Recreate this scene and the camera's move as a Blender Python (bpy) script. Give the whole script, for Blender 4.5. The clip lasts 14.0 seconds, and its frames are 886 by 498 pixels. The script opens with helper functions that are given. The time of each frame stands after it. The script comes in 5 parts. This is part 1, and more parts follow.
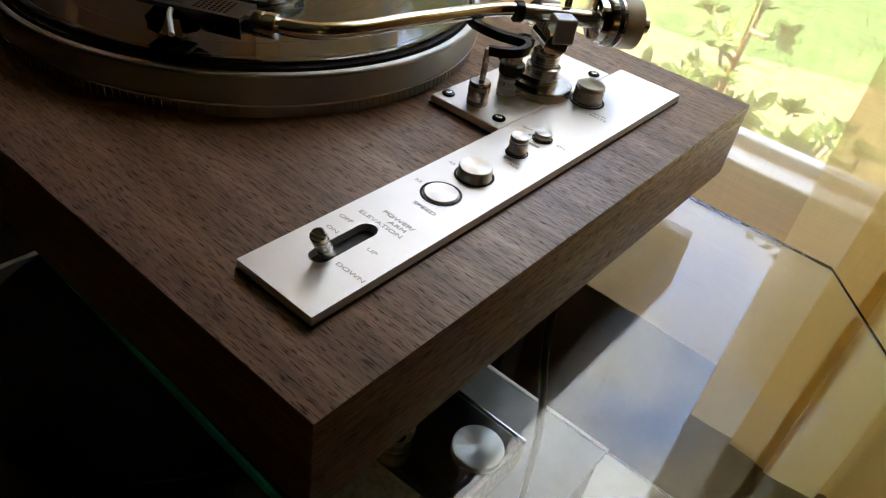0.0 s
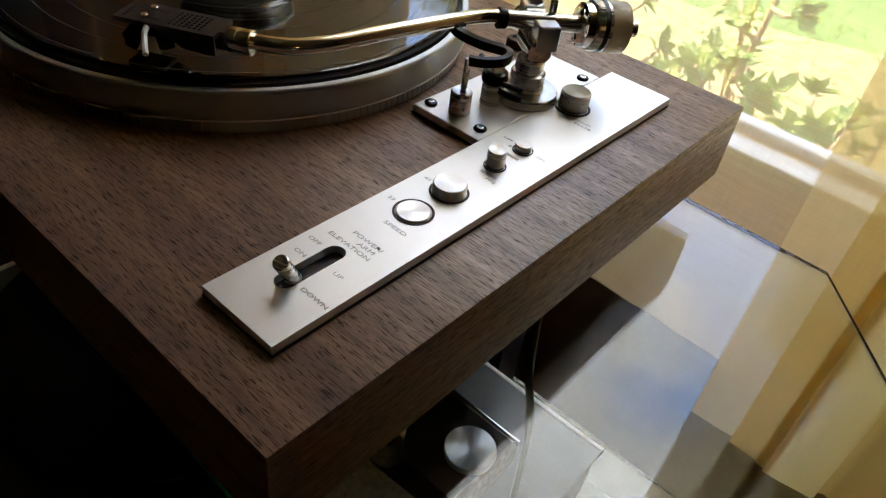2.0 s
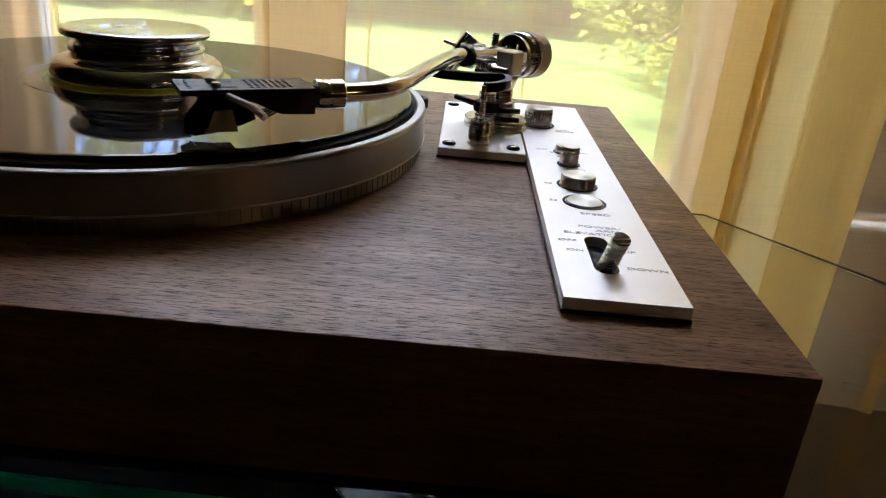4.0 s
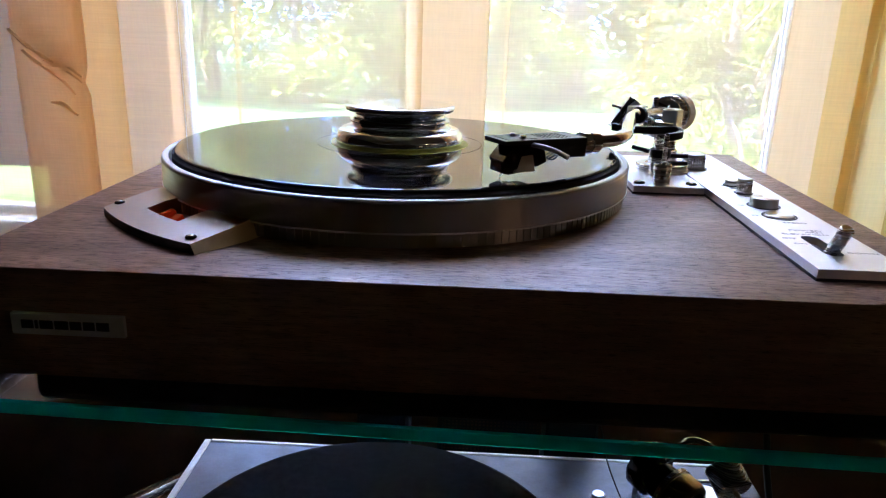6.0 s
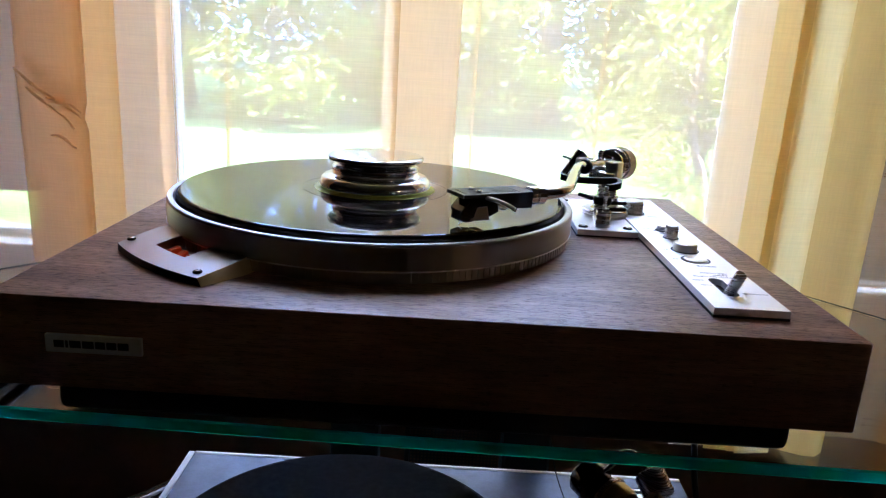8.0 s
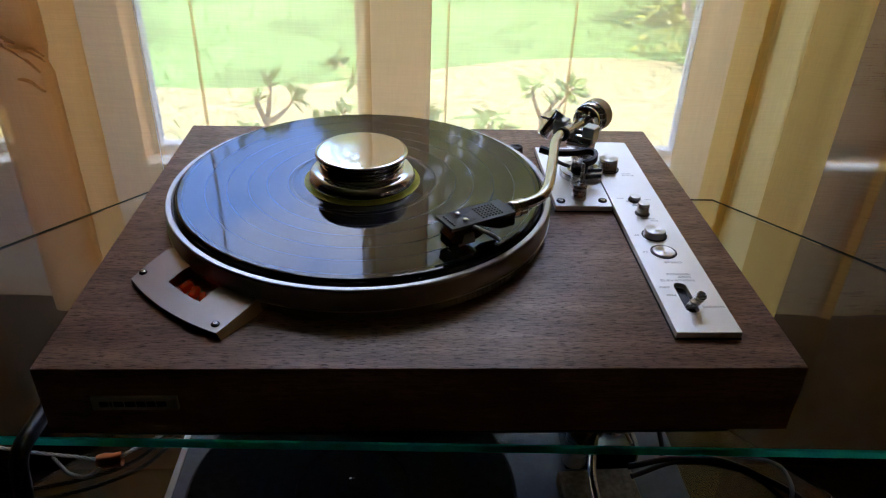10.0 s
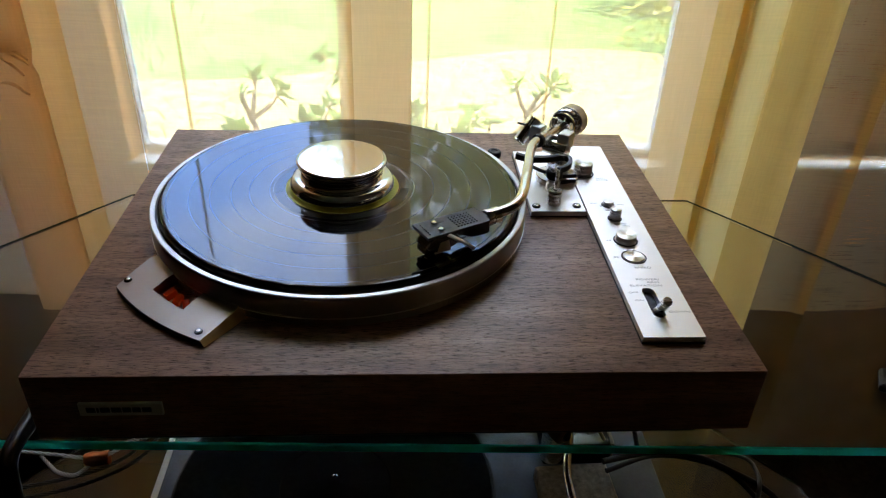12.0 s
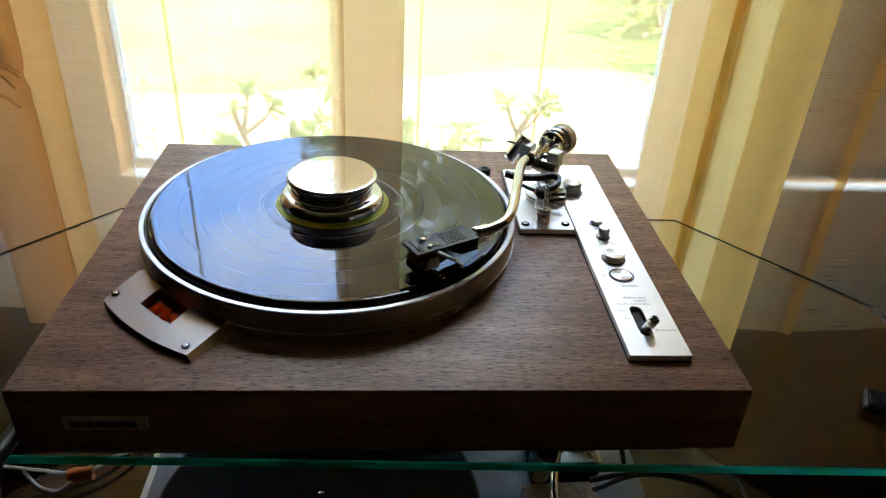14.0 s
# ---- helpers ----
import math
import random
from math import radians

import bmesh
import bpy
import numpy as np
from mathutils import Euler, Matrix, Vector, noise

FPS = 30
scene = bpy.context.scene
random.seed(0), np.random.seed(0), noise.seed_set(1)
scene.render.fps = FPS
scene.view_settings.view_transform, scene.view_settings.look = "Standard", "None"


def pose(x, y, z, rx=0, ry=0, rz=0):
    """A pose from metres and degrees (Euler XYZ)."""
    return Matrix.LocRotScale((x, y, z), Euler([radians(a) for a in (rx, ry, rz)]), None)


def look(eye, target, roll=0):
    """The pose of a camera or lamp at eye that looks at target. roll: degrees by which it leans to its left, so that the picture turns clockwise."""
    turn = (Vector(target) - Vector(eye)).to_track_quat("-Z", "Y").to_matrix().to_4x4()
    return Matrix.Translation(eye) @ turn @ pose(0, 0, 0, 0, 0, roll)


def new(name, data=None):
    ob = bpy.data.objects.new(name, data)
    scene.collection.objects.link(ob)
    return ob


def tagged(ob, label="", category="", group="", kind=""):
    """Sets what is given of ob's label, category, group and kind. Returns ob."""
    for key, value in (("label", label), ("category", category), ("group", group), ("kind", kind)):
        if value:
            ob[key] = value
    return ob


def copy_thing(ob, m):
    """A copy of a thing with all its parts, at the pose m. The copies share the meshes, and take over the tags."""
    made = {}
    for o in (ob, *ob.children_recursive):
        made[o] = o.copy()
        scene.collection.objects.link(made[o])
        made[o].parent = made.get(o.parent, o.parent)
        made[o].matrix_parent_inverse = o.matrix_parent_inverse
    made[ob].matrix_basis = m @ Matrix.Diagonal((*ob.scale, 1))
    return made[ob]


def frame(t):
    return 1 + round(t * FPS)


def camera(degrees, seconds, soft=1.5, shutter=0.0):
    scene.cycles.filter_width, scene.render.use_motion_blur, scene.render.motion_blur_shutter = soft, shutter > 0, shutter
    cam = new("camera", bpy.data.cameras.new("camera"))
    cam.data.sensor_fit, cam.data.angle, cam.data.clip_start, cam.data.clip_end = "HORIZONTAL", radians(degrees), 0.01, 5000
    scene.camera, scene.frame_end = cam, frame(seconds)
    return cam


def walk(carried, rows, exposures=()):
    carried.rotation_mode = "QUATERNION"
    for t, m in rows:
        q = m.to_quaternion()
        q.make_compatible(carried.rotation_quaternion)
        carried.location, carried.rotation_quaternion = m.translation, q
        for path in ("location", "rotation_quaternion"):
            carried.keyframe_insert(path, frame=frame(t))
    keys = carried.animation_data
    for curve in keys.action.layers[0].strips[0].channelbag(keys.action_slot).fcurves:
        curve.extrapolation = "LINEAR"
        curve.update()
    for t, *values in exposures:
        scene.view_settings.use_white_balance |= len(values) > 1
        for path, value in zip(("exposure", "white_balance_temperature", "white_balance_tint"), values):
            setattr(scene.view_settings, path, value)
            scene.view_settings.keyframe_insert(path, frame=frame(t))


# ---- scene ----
cam = camera(62.7, 14.0, soft=1.2)
PATH = [
    (0, (0.358, -0.107, 0.2), (-0.533, 1.199, -1.025), 10.1),
    (0.5, (0.354, -0.097, 0.216), (-0.517, 1.148, -1.084), 10.3),
    (1, (0.359, -0.089, 0.22), (-0.528, 1.136, -1.089), 9.0),
    (1.5, (0.365, -0.087, 0.224), (-0.538, 1.147, -1.065), 9.0),
    (2, (0.367, -0.082, 0.219), (-0.544, 1.151, -1.066), 8.6),
    (4.5, (0.055, -0.235, 0.107), (0.172, 1.64, -0.579), 4.0),
    (5, (0.012, -0.268, 0.113), (0.078, 1.624, -0.531), 2.9),
    (5.5, (0.0, -0.295, 0.113), (-0.062, 1.603, -0.514), 2.9),
    (6, (-0.001, -0.308, 0.114), (-0.069, 1.599, -0.484), 1.8),
    (6.5, (0.002, -0.327, 0.121), (-0.05, 1.585, -0.465), 2.6),
    (7, (0.002, -0.345, 0.128), (-0.032, 1.568, -0.453), 2.7),
    (7.5, (0.005, -0.363, 0.131), (-0.036, 1.559, -0.421), 2.6),
    (8, (0.005, -0.376, 0.145), (0.007, 1.551, -0.393), 3.4),
    (10.5, (-0.015, -0.348, 0.323), (0.084, 1.319, -0.778), 1.9),
    (11, (-0.009, -0.353, 0.325), (0.093, 1.318, -0.768), 2.0),
    (11.5, (-0.007, -0.354, 0.325), (0.109, 1.324, -0.758), 2.3),
    (12, (-0.005, -0.359, 0.326), (0.12, 1.325, -0.746), 2.4),
    (12.5, (-0.005, -0.357, 0.322), (0.128, 1.335, -0.736), 2.3),
    (13, (-0.002, -0.357, 0.324), (0.137, 1.349, -0.711), 3.0),
    (13.5, (-0.005, -0.36, 0.326), (0.139, 1.352, -0.698), 3.4),
    (14, (-0.004, -0.361, 0.327), (0.147, 1.346, -0.704), 3.4),
]
walk(cam, [(t, look(e, g, r)) for t, e, g, r in PATH],
     exposures=[(0.0, 2.3, 8200, 15), (2.2, 2.25, 8200, 15), (4.5, 2.75, 7000, 24), (5.5, 3.1, 5750, 27), (6.0, 3.4, 5650, 28), (6.3, 3.95, 5600, 28), (7.6, 4.05, 5600, 28), (8.0, 3.3, 5650, 27), (10.5, 2.1, 6700, 21), (12.0, 2.55, 7000, 15), (14.0, 2.95, 6950, 11)])

# ---- world and sun ----
world = bpy.data.worlds.new("sky")
scene.world = world
world.use_nodes = True
wn, wl = world.node_tree.nodes, world.node_tree.links
wn.clear()
sky = wn.new("ShaderNodeTexSky")
sky.sky_type = "NISHITA"
sky.sun_disc = False
sky.sun_elevation, sky.sun_rotation = radians(52), radians(250)
sky.air_density, sky.dust_density = 1.0, 1.5
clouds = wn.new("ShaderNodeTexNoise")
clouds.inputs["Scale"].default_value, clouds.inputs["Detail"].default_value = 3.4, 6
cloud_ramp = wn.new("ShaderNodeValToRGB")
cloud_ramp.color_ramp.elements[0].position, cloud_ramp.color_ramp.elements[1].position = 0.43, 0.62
blue_mix, cloud_mix = wn.new("ShaderNodeMix"), wn.new("ShaderNodeMix")
blue_mix.data_type = cloud_mix.data_type = "RGBA"
blue_mix.inputs["Factor"].default_value = 0.85
blue_mix.inputs["B"].default_value = (2.6, 6.2, 17.0, 1)
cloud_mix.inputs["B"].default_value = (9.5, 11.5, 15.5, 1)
wbg, wout = wn.new("ShaderNodeBackground"), wn.new("ShaderNodeOutputWorld")
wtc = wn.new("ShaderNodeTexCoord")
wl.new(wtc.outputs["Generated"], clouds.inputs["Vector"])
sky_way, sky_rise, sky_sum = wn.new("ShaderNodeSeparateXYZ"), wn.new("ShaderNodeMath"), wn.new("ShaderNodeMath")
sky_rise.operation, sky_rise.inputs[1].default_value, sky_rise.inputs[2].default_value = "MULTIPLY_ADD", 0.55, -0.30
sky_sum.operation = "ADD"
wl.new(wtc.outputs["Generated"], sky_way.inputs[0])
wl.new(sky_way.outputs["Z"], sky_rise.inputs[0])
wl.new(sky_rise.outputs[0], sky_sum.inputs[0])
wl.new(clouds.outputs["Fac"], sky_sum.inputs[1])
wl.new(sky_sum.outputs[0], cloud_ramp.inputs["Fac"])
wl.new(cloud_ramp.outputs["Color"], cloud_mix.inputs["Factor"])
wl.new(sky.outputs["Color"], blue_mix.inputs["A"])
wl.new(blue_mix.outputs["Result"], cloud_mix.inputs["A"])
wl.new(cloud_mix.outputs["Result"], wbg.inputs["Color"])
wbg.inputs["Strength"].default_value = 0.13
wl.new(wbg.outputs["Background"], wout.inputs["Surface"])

sun = new("sun", bpy.data.lights.new("sun", "SUN"))
sun.data.energy, sun.data.angle, sun.data.color = 5.0, radians(0.6), (1.0, 0.95, 0.86)
sun.matrix_world = look((-5.5, -2.0, 7.5), (0, 0, 0))


# ---- materials ----
def mat(name, color=(0.5, 0.5, 0.5), rough=0.5, metal=0.0, **more):
    m = bpy.data.materials.new(name)
    m.use_nodes = True
    b = m.node_tree.nodes["Principled BSDF"]
    b.inputs["Base Color"].default_value = (*color, 1)
    b.inputs["Roughness"].default_value = rough
    b.inputs["Metallic"].default_value = metal
    for key, value in more.items():
        b.inputs[key.replace("_", " ")].default_value = value
    return m


def nodes(m):
    t = m.node_tree
    return t.nodes, t.links, t.nodes["Principled BSDF"]


def coords(m, scale=(1, 1, 1), rot=(0, 0, 0)):
    n, l, _ = nodes(m)
    tc, mp = n.new("ShaderNodeTexCoord"), n.new("ShaderNodeMapping")
    mp.inputs["Scale"].default_value = scale
    mp.inputs["Rotation"].default_value = rot
    l.new(tc.outputs["Object"], mp.inputs["Vector"])
    return mp.outputs["Vector"]


def noise_tex(m, vec, scale, detail=4.0, rough=0.55):
    n, l, _ = nodes(m)
    t = n.new("ShaderNodeTexNoise")
    t.inputs["Scale"].default_value, t.inputs["Detail"].default_value, t.inputs["Roughness"].default_value = scale, detail, rough
    l.new(vec, t.inputs["Vector"])
    return t.outputs["Fac"]


def ramp(m, fac, stops):
    n, l, _ = nodes(m)
    r = n.new("ShaderNodeValToRGB")
    e = r.color_ramp.elements
    e[0].position, e[0].color = stops[0][0], (*stops[0][1], 1)
    e[1].position, e[1].color = stops[-1][0], (*stops[-1][1], 1)
    for p, c in stops[1:-1]:
        e.new(p).color = (*c, 1)
    l.new(fac, r.inputs["Fac"])
    return r.outputs["Color"]


def grey(a):
    return (a, a, a)


def blend(m, a, b, fac, mode="MIX"):
    n, l, _ = nodes(m)
    x = n.new("ShaderNodeMix")
    x.data_type, x.blend_type = "RGBA", mode
    for socket, v in (("A", a), ("B", b), ("Factor", fac)):
        if isinstance(v, (tuple, float, int)):
            x.inputs[socket].default_value = v if not isinstance(v, tuple) else (*v, 1)
        else:
            l.new(v, x.inputs[socket])
    return x.outputs["Result"]


def bump(m, height, strength=0.3, distance=0.001):
    n, l, b = nodes(m)
    bp = n.new("ShaderNodeBump")
    bp.inputs["Strength"].default_value, bp.inputs["Distance"].default_value = strength, distance
    l.new(height, bp.inputs["Height"])
    l.new(bp.outputs["Normal"], b.inputs["Normal"])


def wood(name, along="x", dark=(0.175, 0.080, 0.048), mid=(0.360, 0.180, 0.108), light=(0.520, 0.305, 0.198), rough=0.37, open_grain=0.32):
    """Walnut veneer with short dark pores that run along one axis."""
    m = mat(name, rough=rough, Specular_IOR_Level=0.85)
    n, l, b = nodes(m)
    stretch = {"x": (0.10, 1, 1), "y": (1, 0.10, 1)}[along]
    v = coords(m, stretch)
    broad = noise_tex(m, v, 42, 3)
    fine = noise_tex(m, v, 420, 4, 0.6)
    col = ramp(m, broad, [(0.30, dark), (0.52, mid), (0.74, light)])
    grain = ramp(m, fine, [(0.32, grey(0.55)), (0.55, grey(1.0)), (0.75, grey(1.18))])
    col = blend(m, col, grain, 1.0, "MULTIPLY")
    v2 = coords(m, {"x": (0.085, 1, 1), "y": (1, 0.085, 1)}[along])
    pores = ramp(m, noise_tex(m, v2, 1500, 3, 0.55), [(0.545, grey(1.0)), (0.595, grey(open_grain))])
    col = blend(m, col, pores, 1.0, "MULTIPLY")
    shine = ramp(m, pores, [(0.3, grey(0.30)), (0.95, grey(1.15))])
    l.new(shine, b.inputs["Specular IOR Level"])
    l.new(col, b.inputs["Base Color"])
    rr = ramp(m, fine, [(0.3, grey(rough + 0.12)), (0.7, grey(rough - 0.06))])
    l.new(rr, b.inputs["Roughness"])
    bump(m, pores, 0.6, 0.0004)
    return m


def brushed(name, color, rough, along="x", contrast=0.06, aniso=0.0):
    """Metal with fine lines."""
    m = mat(name, color, rough, 1.0, Anisotropic=aniso)
    n, l, b = nodes(m)
    v = coords(m, {"x": (0.02, 1, 1), "y": (1, 0.02, 1), "z": (0.004, 0.004, 1)}[along])
    f = noise_tex(m, v, 1800, 3)
    rr = ramp(m, f, [(0.3, grey(max(0.02, rough - contrast))), (0.7, grey(rough + contrast))])
    l.new(rr, b.inputs["Roughness"])
    soft = noise_tex(m, coords(m), 35, 3)
    col = blend(m, (*[c * 0.9 for c in color],), color, soft)
    l.new(col, b.inputs["Base Color"])
    bump(m, f, 0.05, 0.0002)
    return m


def turned(m, aniso):
    """Circular machining marks: the sheen spreads across them."""
    n, l, b = nodes(m)
    tg = n.new("ShaderNodeTangent")
    tg.direction_type, tg.axis = "RADIAL", "Z"
    l.new(tg.outputs["Tangent"], b.inputs["Tangent"])
    b.inputs["Anisotropic"].default_value, b.inputs["Anisotropic Rotation"].default_value = aniso, 0.25
    return m


def speckled(name, color, rough, amount=0.12, scale=60, relief=0.1, metal=0.0, distance=0.001):
    """A plain surface with unevenness at two scales."""
    m = mat(name, color, rough, metal)
    n, l, b = nodes(m)
    v = coords(m)
    a, f = noise_tex(m, v, scale, 4), noise_tex(m, v, scale * 9, 3)
    lo, hi = tuple(c * (1 - amount) for c in color), tuple(min(1, c * (1 + amount)) for c in color)
    col = ramp(m, a, [(0.3, lo), (0.7, hi)])
    col = blend(m, col, ramp(m, f, [(0.3, grey(1 - amount)), (0.7, grey(1.0))]), 1.0, "MULTIPLY")
    l.new(col, b.inputs["Base Color"])
    l.new(ramp(m, a, [(0.3, grey(min(1, rough + 0.08))), (0.7, grey(max(0, rough - 0.06)))]), b.inputs["Roughness"])
    bump(m, f, relief, distance)
    return m


WALNUT = wood("walnut_lengthwise", "x")
WALNUT_SIDE = wood("walnut_side", "y")
WALNUT_FRONT = wood("walnut_front", "x", rough=0.38, open_grain=0.62)
ALU = brushed("satin_aluminium", (0.92, 0.92, 0.91), 0.46, "x", 0.05)
ALU_RIM = turned(brushed("turned_aluminium", (0.40, 0.385, 0.365), 0.36, "z", 0.05), 0.85)
ALU_BRIGHT = mat("polished_aluminium", (0.78, 0.78, 0.77), 0.28, 1.0)
RIM_SATIN = mat("satin_rim_aluminium", (0.62, 0.62, 0.61), 0.42, 1.0)
CHROME = mat("chrome", (0.79, 0.80, 0.81), 0.06, 1.0)
CHROME_WARM = mat("nickel_tube", (0.82, 0.79, 0.72), 0.11, 1.0)
STEEL = brushed("turned_steel", (0.70, 0.68, 0.65), 0.26, "z", 0.05)
BLACK = speckled("black_plastic", (0.012, 0.012, 0.013), 0.38, 0.2, 80, 0.05)
BLACK_GLOSS = mat("black_gloss", (0.008, 0.008, 0.009), 0.12)
RUBBER = speckled("black_rubber", (0.014, 0.014, 0.015), 0.72, 0.25, 140, 0.25)
DULL_MAT = speckled("dull_black_mat", (0.010, 0.010, 0.011), 0.9, 0.25, 140, 0.15)
DULL_MAT.node_tree.nodes["Principled BSDF"].inputs["Specular IOR Level"].default_value = 0.15
INK = mat("grey_print", (0.40, 0.40, 0.40), 0.6)
INK_BLACK = mat("black_print", (0.015, 0.015, 0.018), 0.5)
BADGE = speckled("badge_aluminium", (0.80, 0.84, 0.88), 0.40, 0.04, 90, 0.02, 0.0)
IVORY = mat("ivory_plastic", (0.70, 0.57, 0.38), 0.40)
# Cut metal end; gold reflected from curtain and lamp is put into its colour.
GOLD_SHEEN_EDGE = speckled("cut_metal_gold_sheen", (0.98, 0.82, 0.50), 0.46, 0.05, 90, 0.03, 1.0)
LABEL_PAPER = speckled("yellow_label_paper", (0.62, 0.60, 0.06), 0.55, 0.08, 300, 0.05)
COPPER = mat("copper_foil", (0.75, 0.33, 0.18), 0.32, 1.0)
CORK = speckled("pale_cork", (0.42, 0.34, 0.24), 0.85, 0.35, 220, 0.5)
PAINT = speckled("white_window_paint", (0.80, 0.79, 0.76), 0.38, 0.03, 20, 0.04)
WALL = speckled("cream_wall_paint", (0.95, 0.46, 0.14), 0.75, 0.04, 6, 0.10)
# Unseen walls and ceiling are darkened to cut light bounced back into the room.
WALL_DIM = speckled("darkened_wall_paint", (0.095, 0.06, 0.037), 0.75, 0.04, 6, 0.10)
CEILING = speckled("greyed_ceiling_paint", (0.36, 0.34, 0.32), 0.8, 0.03, 8, 0.1)
CARPET = speckled("brown_carpet", (0.050, 0.034, 0.024), 0.95, 0.3, 90, 0.6, distance=0.004)
CABLE = mat("black_cable", (0.012, 0.012, 0.013), 0.42)
GREY_CABLE = mat("grey_cable", (0.12, 0.12, 0.13), 0.5)
WIRE_WHITE = mat("white_wire", (0.55, 0.56, 0.60), 0.4)
SATIN_BLACK = speckled("black_powder_coat", (0.014, 0.014, 0.015), 0.45, 0.2, 400, 0.1)
DECK_GREY = speckled("grey_anodised_plate", (0.10, 0.11, 0.125), 0.40, 0.15, 40, 0.05, 0.2)
BRASS = brushed("dull_brass", (0.62, 0.45, 0.22), 0.32, "z", 0.06)

VINYL = mat("vinyl", (0.011, 0.011, 0.012), 0.10, IOR=1.62)
n, l, b = nodes(VINYL)
vc = coords(VINYL, (1, 1, 0))
vlen = n.new("ShaderNodeVectorMath")
vlen.operation = "LENGTH"
l.new(vc, vlen.inputs[0])
gap_stops = [(0.0, grey(0.0))]
for gap in (0.062, 0.079, 0.094, 0.111, 0.128, 0.1455):
    p = gap / 0.16
    gap_stops += [(p - 0.0030, grey(0.0)), (p - 0.0012, grey(1.0)), (p + 0.0012, grey(1.0)), (p + 0.0030, grey(0.0))]
gap_stops += [(1.0, grey(0.0))]
vdiv = n.new("ShaderNodeMath")
vdiv.operation, vdiv.inputs[1].default_value = "DIVIDE", 0.16
l.new(vlen.outputs["Value"], vdiv.inputs[0])
gaps = ramp(VINYL, vdiv.outputs[0], gap_stops)
l.new(blend(VINYL, (0.011, 0.011, 0.012), (0.10, 0.10, 0.11), gaps), b.inputs["Base Color"])
vwave = n.new("ShaderNodeMath")
vwave.operation, vwave.inputs[1].default_value = "MULTIPLY", 2600.0
l.new(vlen.outputs["Value"], vwave.inputs[0])
vnoise = n.new("ShaderNodeTexNoise")
vnoise.noise_dimensions = "1D"
vnoise.inputs["Scale"].default_value = 1.0
l.new(vwave.outputs[0], vnoise.inputs["W"])
l.new(ramp(VINYL, vnoise.outputs["Fac"], [(0.3, grey(0.040)), (0.7, grey(0.055))]), b.inputs["Roughness"])

ORANGE = mat("orange_prism", (0.62, 0.05, 0.010), 0.10, Transmission_Weight=0.5, IOR=1.45, Emission_Color=(1.0, 0.10, 0.01, 1), Emission_Strength=0.004)

CLEAR = mat("smoked_clear_glass", (0.90, 0.94, 0.91), 0.0, Transmission_Weight=1.0, IOR=1.5)
EDGE = mat("green_glass_edge", (0.0, 0.88, 0.62), 0.42, Transmission_Weight=1.0, IOR=1.5)
n, l, b = nodes(EDGE)
edge_glow, edge_mix = n.new("ShaderNodeBsdfTranslucent"), n.new("ShaderNodeMixShader")
# Bright spots of window light along the edge are put in as noise.
edge_lit_col = ramp(EDGE, noise_tex(EDGE, coords(EDGE, (1, 0.2, 0.2)), 14, 3), [(0.34, (0.0, 0.55, 0.38)), (0.50, (0.0, 0.88, 0.66)), (0.62, (0.0, 1.0, 0.84))])
l.new(edge_lit_col, edge_glow.inputs["Color"])
l.new(edge_lit_col, b.inputs["Base Color"])
edge_mix.inputs[0].default_value = 0.5
l.new(b.outputs[0], edge_mix.inputs[1])
l.new(edge_glow.outputs[0], edge_mix.inputs[2])
l.new(edge_mix.outputs[0], n["Material Output"].inputs["Surface"])
# Same glass on the other edges, darkened to paint them in shade.
EDGE_SHADED = mat("shaded_glass_edge", (0.03, 0.07, 0.05), 0.08, Transmission_Weight=0.3, IOR=1.5)
PANE = mat("window_glass", (0.98, 0.99, 0.98), 0.0, Transmission_Weight=1.0, IOR=1.02)


def sheer(name, color, cover, tint=(1.0, 0.975, 0.88)):
    """Thin woven fabric: partly open, partly lit through."""
    m = mat(name, color, 0.8)
    n, l, b = nodes(m)
    out = n["Material Output"]
    tl, tr, dm, mx = (n.new("ShaderNode" + k) for k in ("BsdfTranslucent", "BsdfTransparent", "MixShader", "MixShader"))
    tl.inputs["Color"].default_value = (*color, 1)
    df = n.new("ShaderNodeBsdfDiffuse")
    df.inputs["Color"].default_value = (*color, 1)
    dm.inputs[0].default_value = 0.70
    l.new(df.outputs[0], dm.inputs[1])
    l.new(tl.outputs[0], dm.inputs[2])
    v = coords(m)
    slub = noise_tex(m, coords(m, (0.6, 0.6, 25)), 30, 4)
    blot = noise_tex(m, v, 9, 3)
    weave = noise_tex(m, coords(m, (14, 14, 1)), 30, 3)
    a = ramp(m, slub, [(0.3, grey(cover - 0.03)), (0.7, grey(cover + 0.03))])
    a = blend(m, a, ramp(m, weave, [(0.3, grey(0.97)), (0.7, grey(1.03))]), 1.0, "MULTIPLY")
    a = blend(m, a, ramp(m, blot, [(0.3, grey(0.95)), (0.7, grey(1.05))]), 1.0, "MULTIPLY")
    l.new(a, mx.inputs[0])
    tr.inputs["Color"].default_value = (*tint, 1)
    l.new(tr.outputs[0], mx.inputs[1])
    l.new(dm.outputs[0], mx.inputs[2])
    l.new(mx.outputs[0], out.inputs["Surface"])
    return m


SHEER = sheer("gold_voile", (0.98, 0.67, 0.33), 0.46)
SHEER_WEST = sheer("beige_voile", (0.97, 0.63, 0.30), 0.52, (1.0, 0.84, 0.56))
SHEER_SIDE = sheer("flat_beige_voile", (0.94, 0.70, 0.38), 0.66, (1.0, 0.92, 0.74))
SHEER_DENSE = sheer("beige_voile_gathered", (0.90, 0.64, 0.44), 0.62, (1.0, 0.90, 0.74))
SHEER_FLAT = sheer("flat_gold_voile", (0.92, 0.70, 0.27), 0.70)
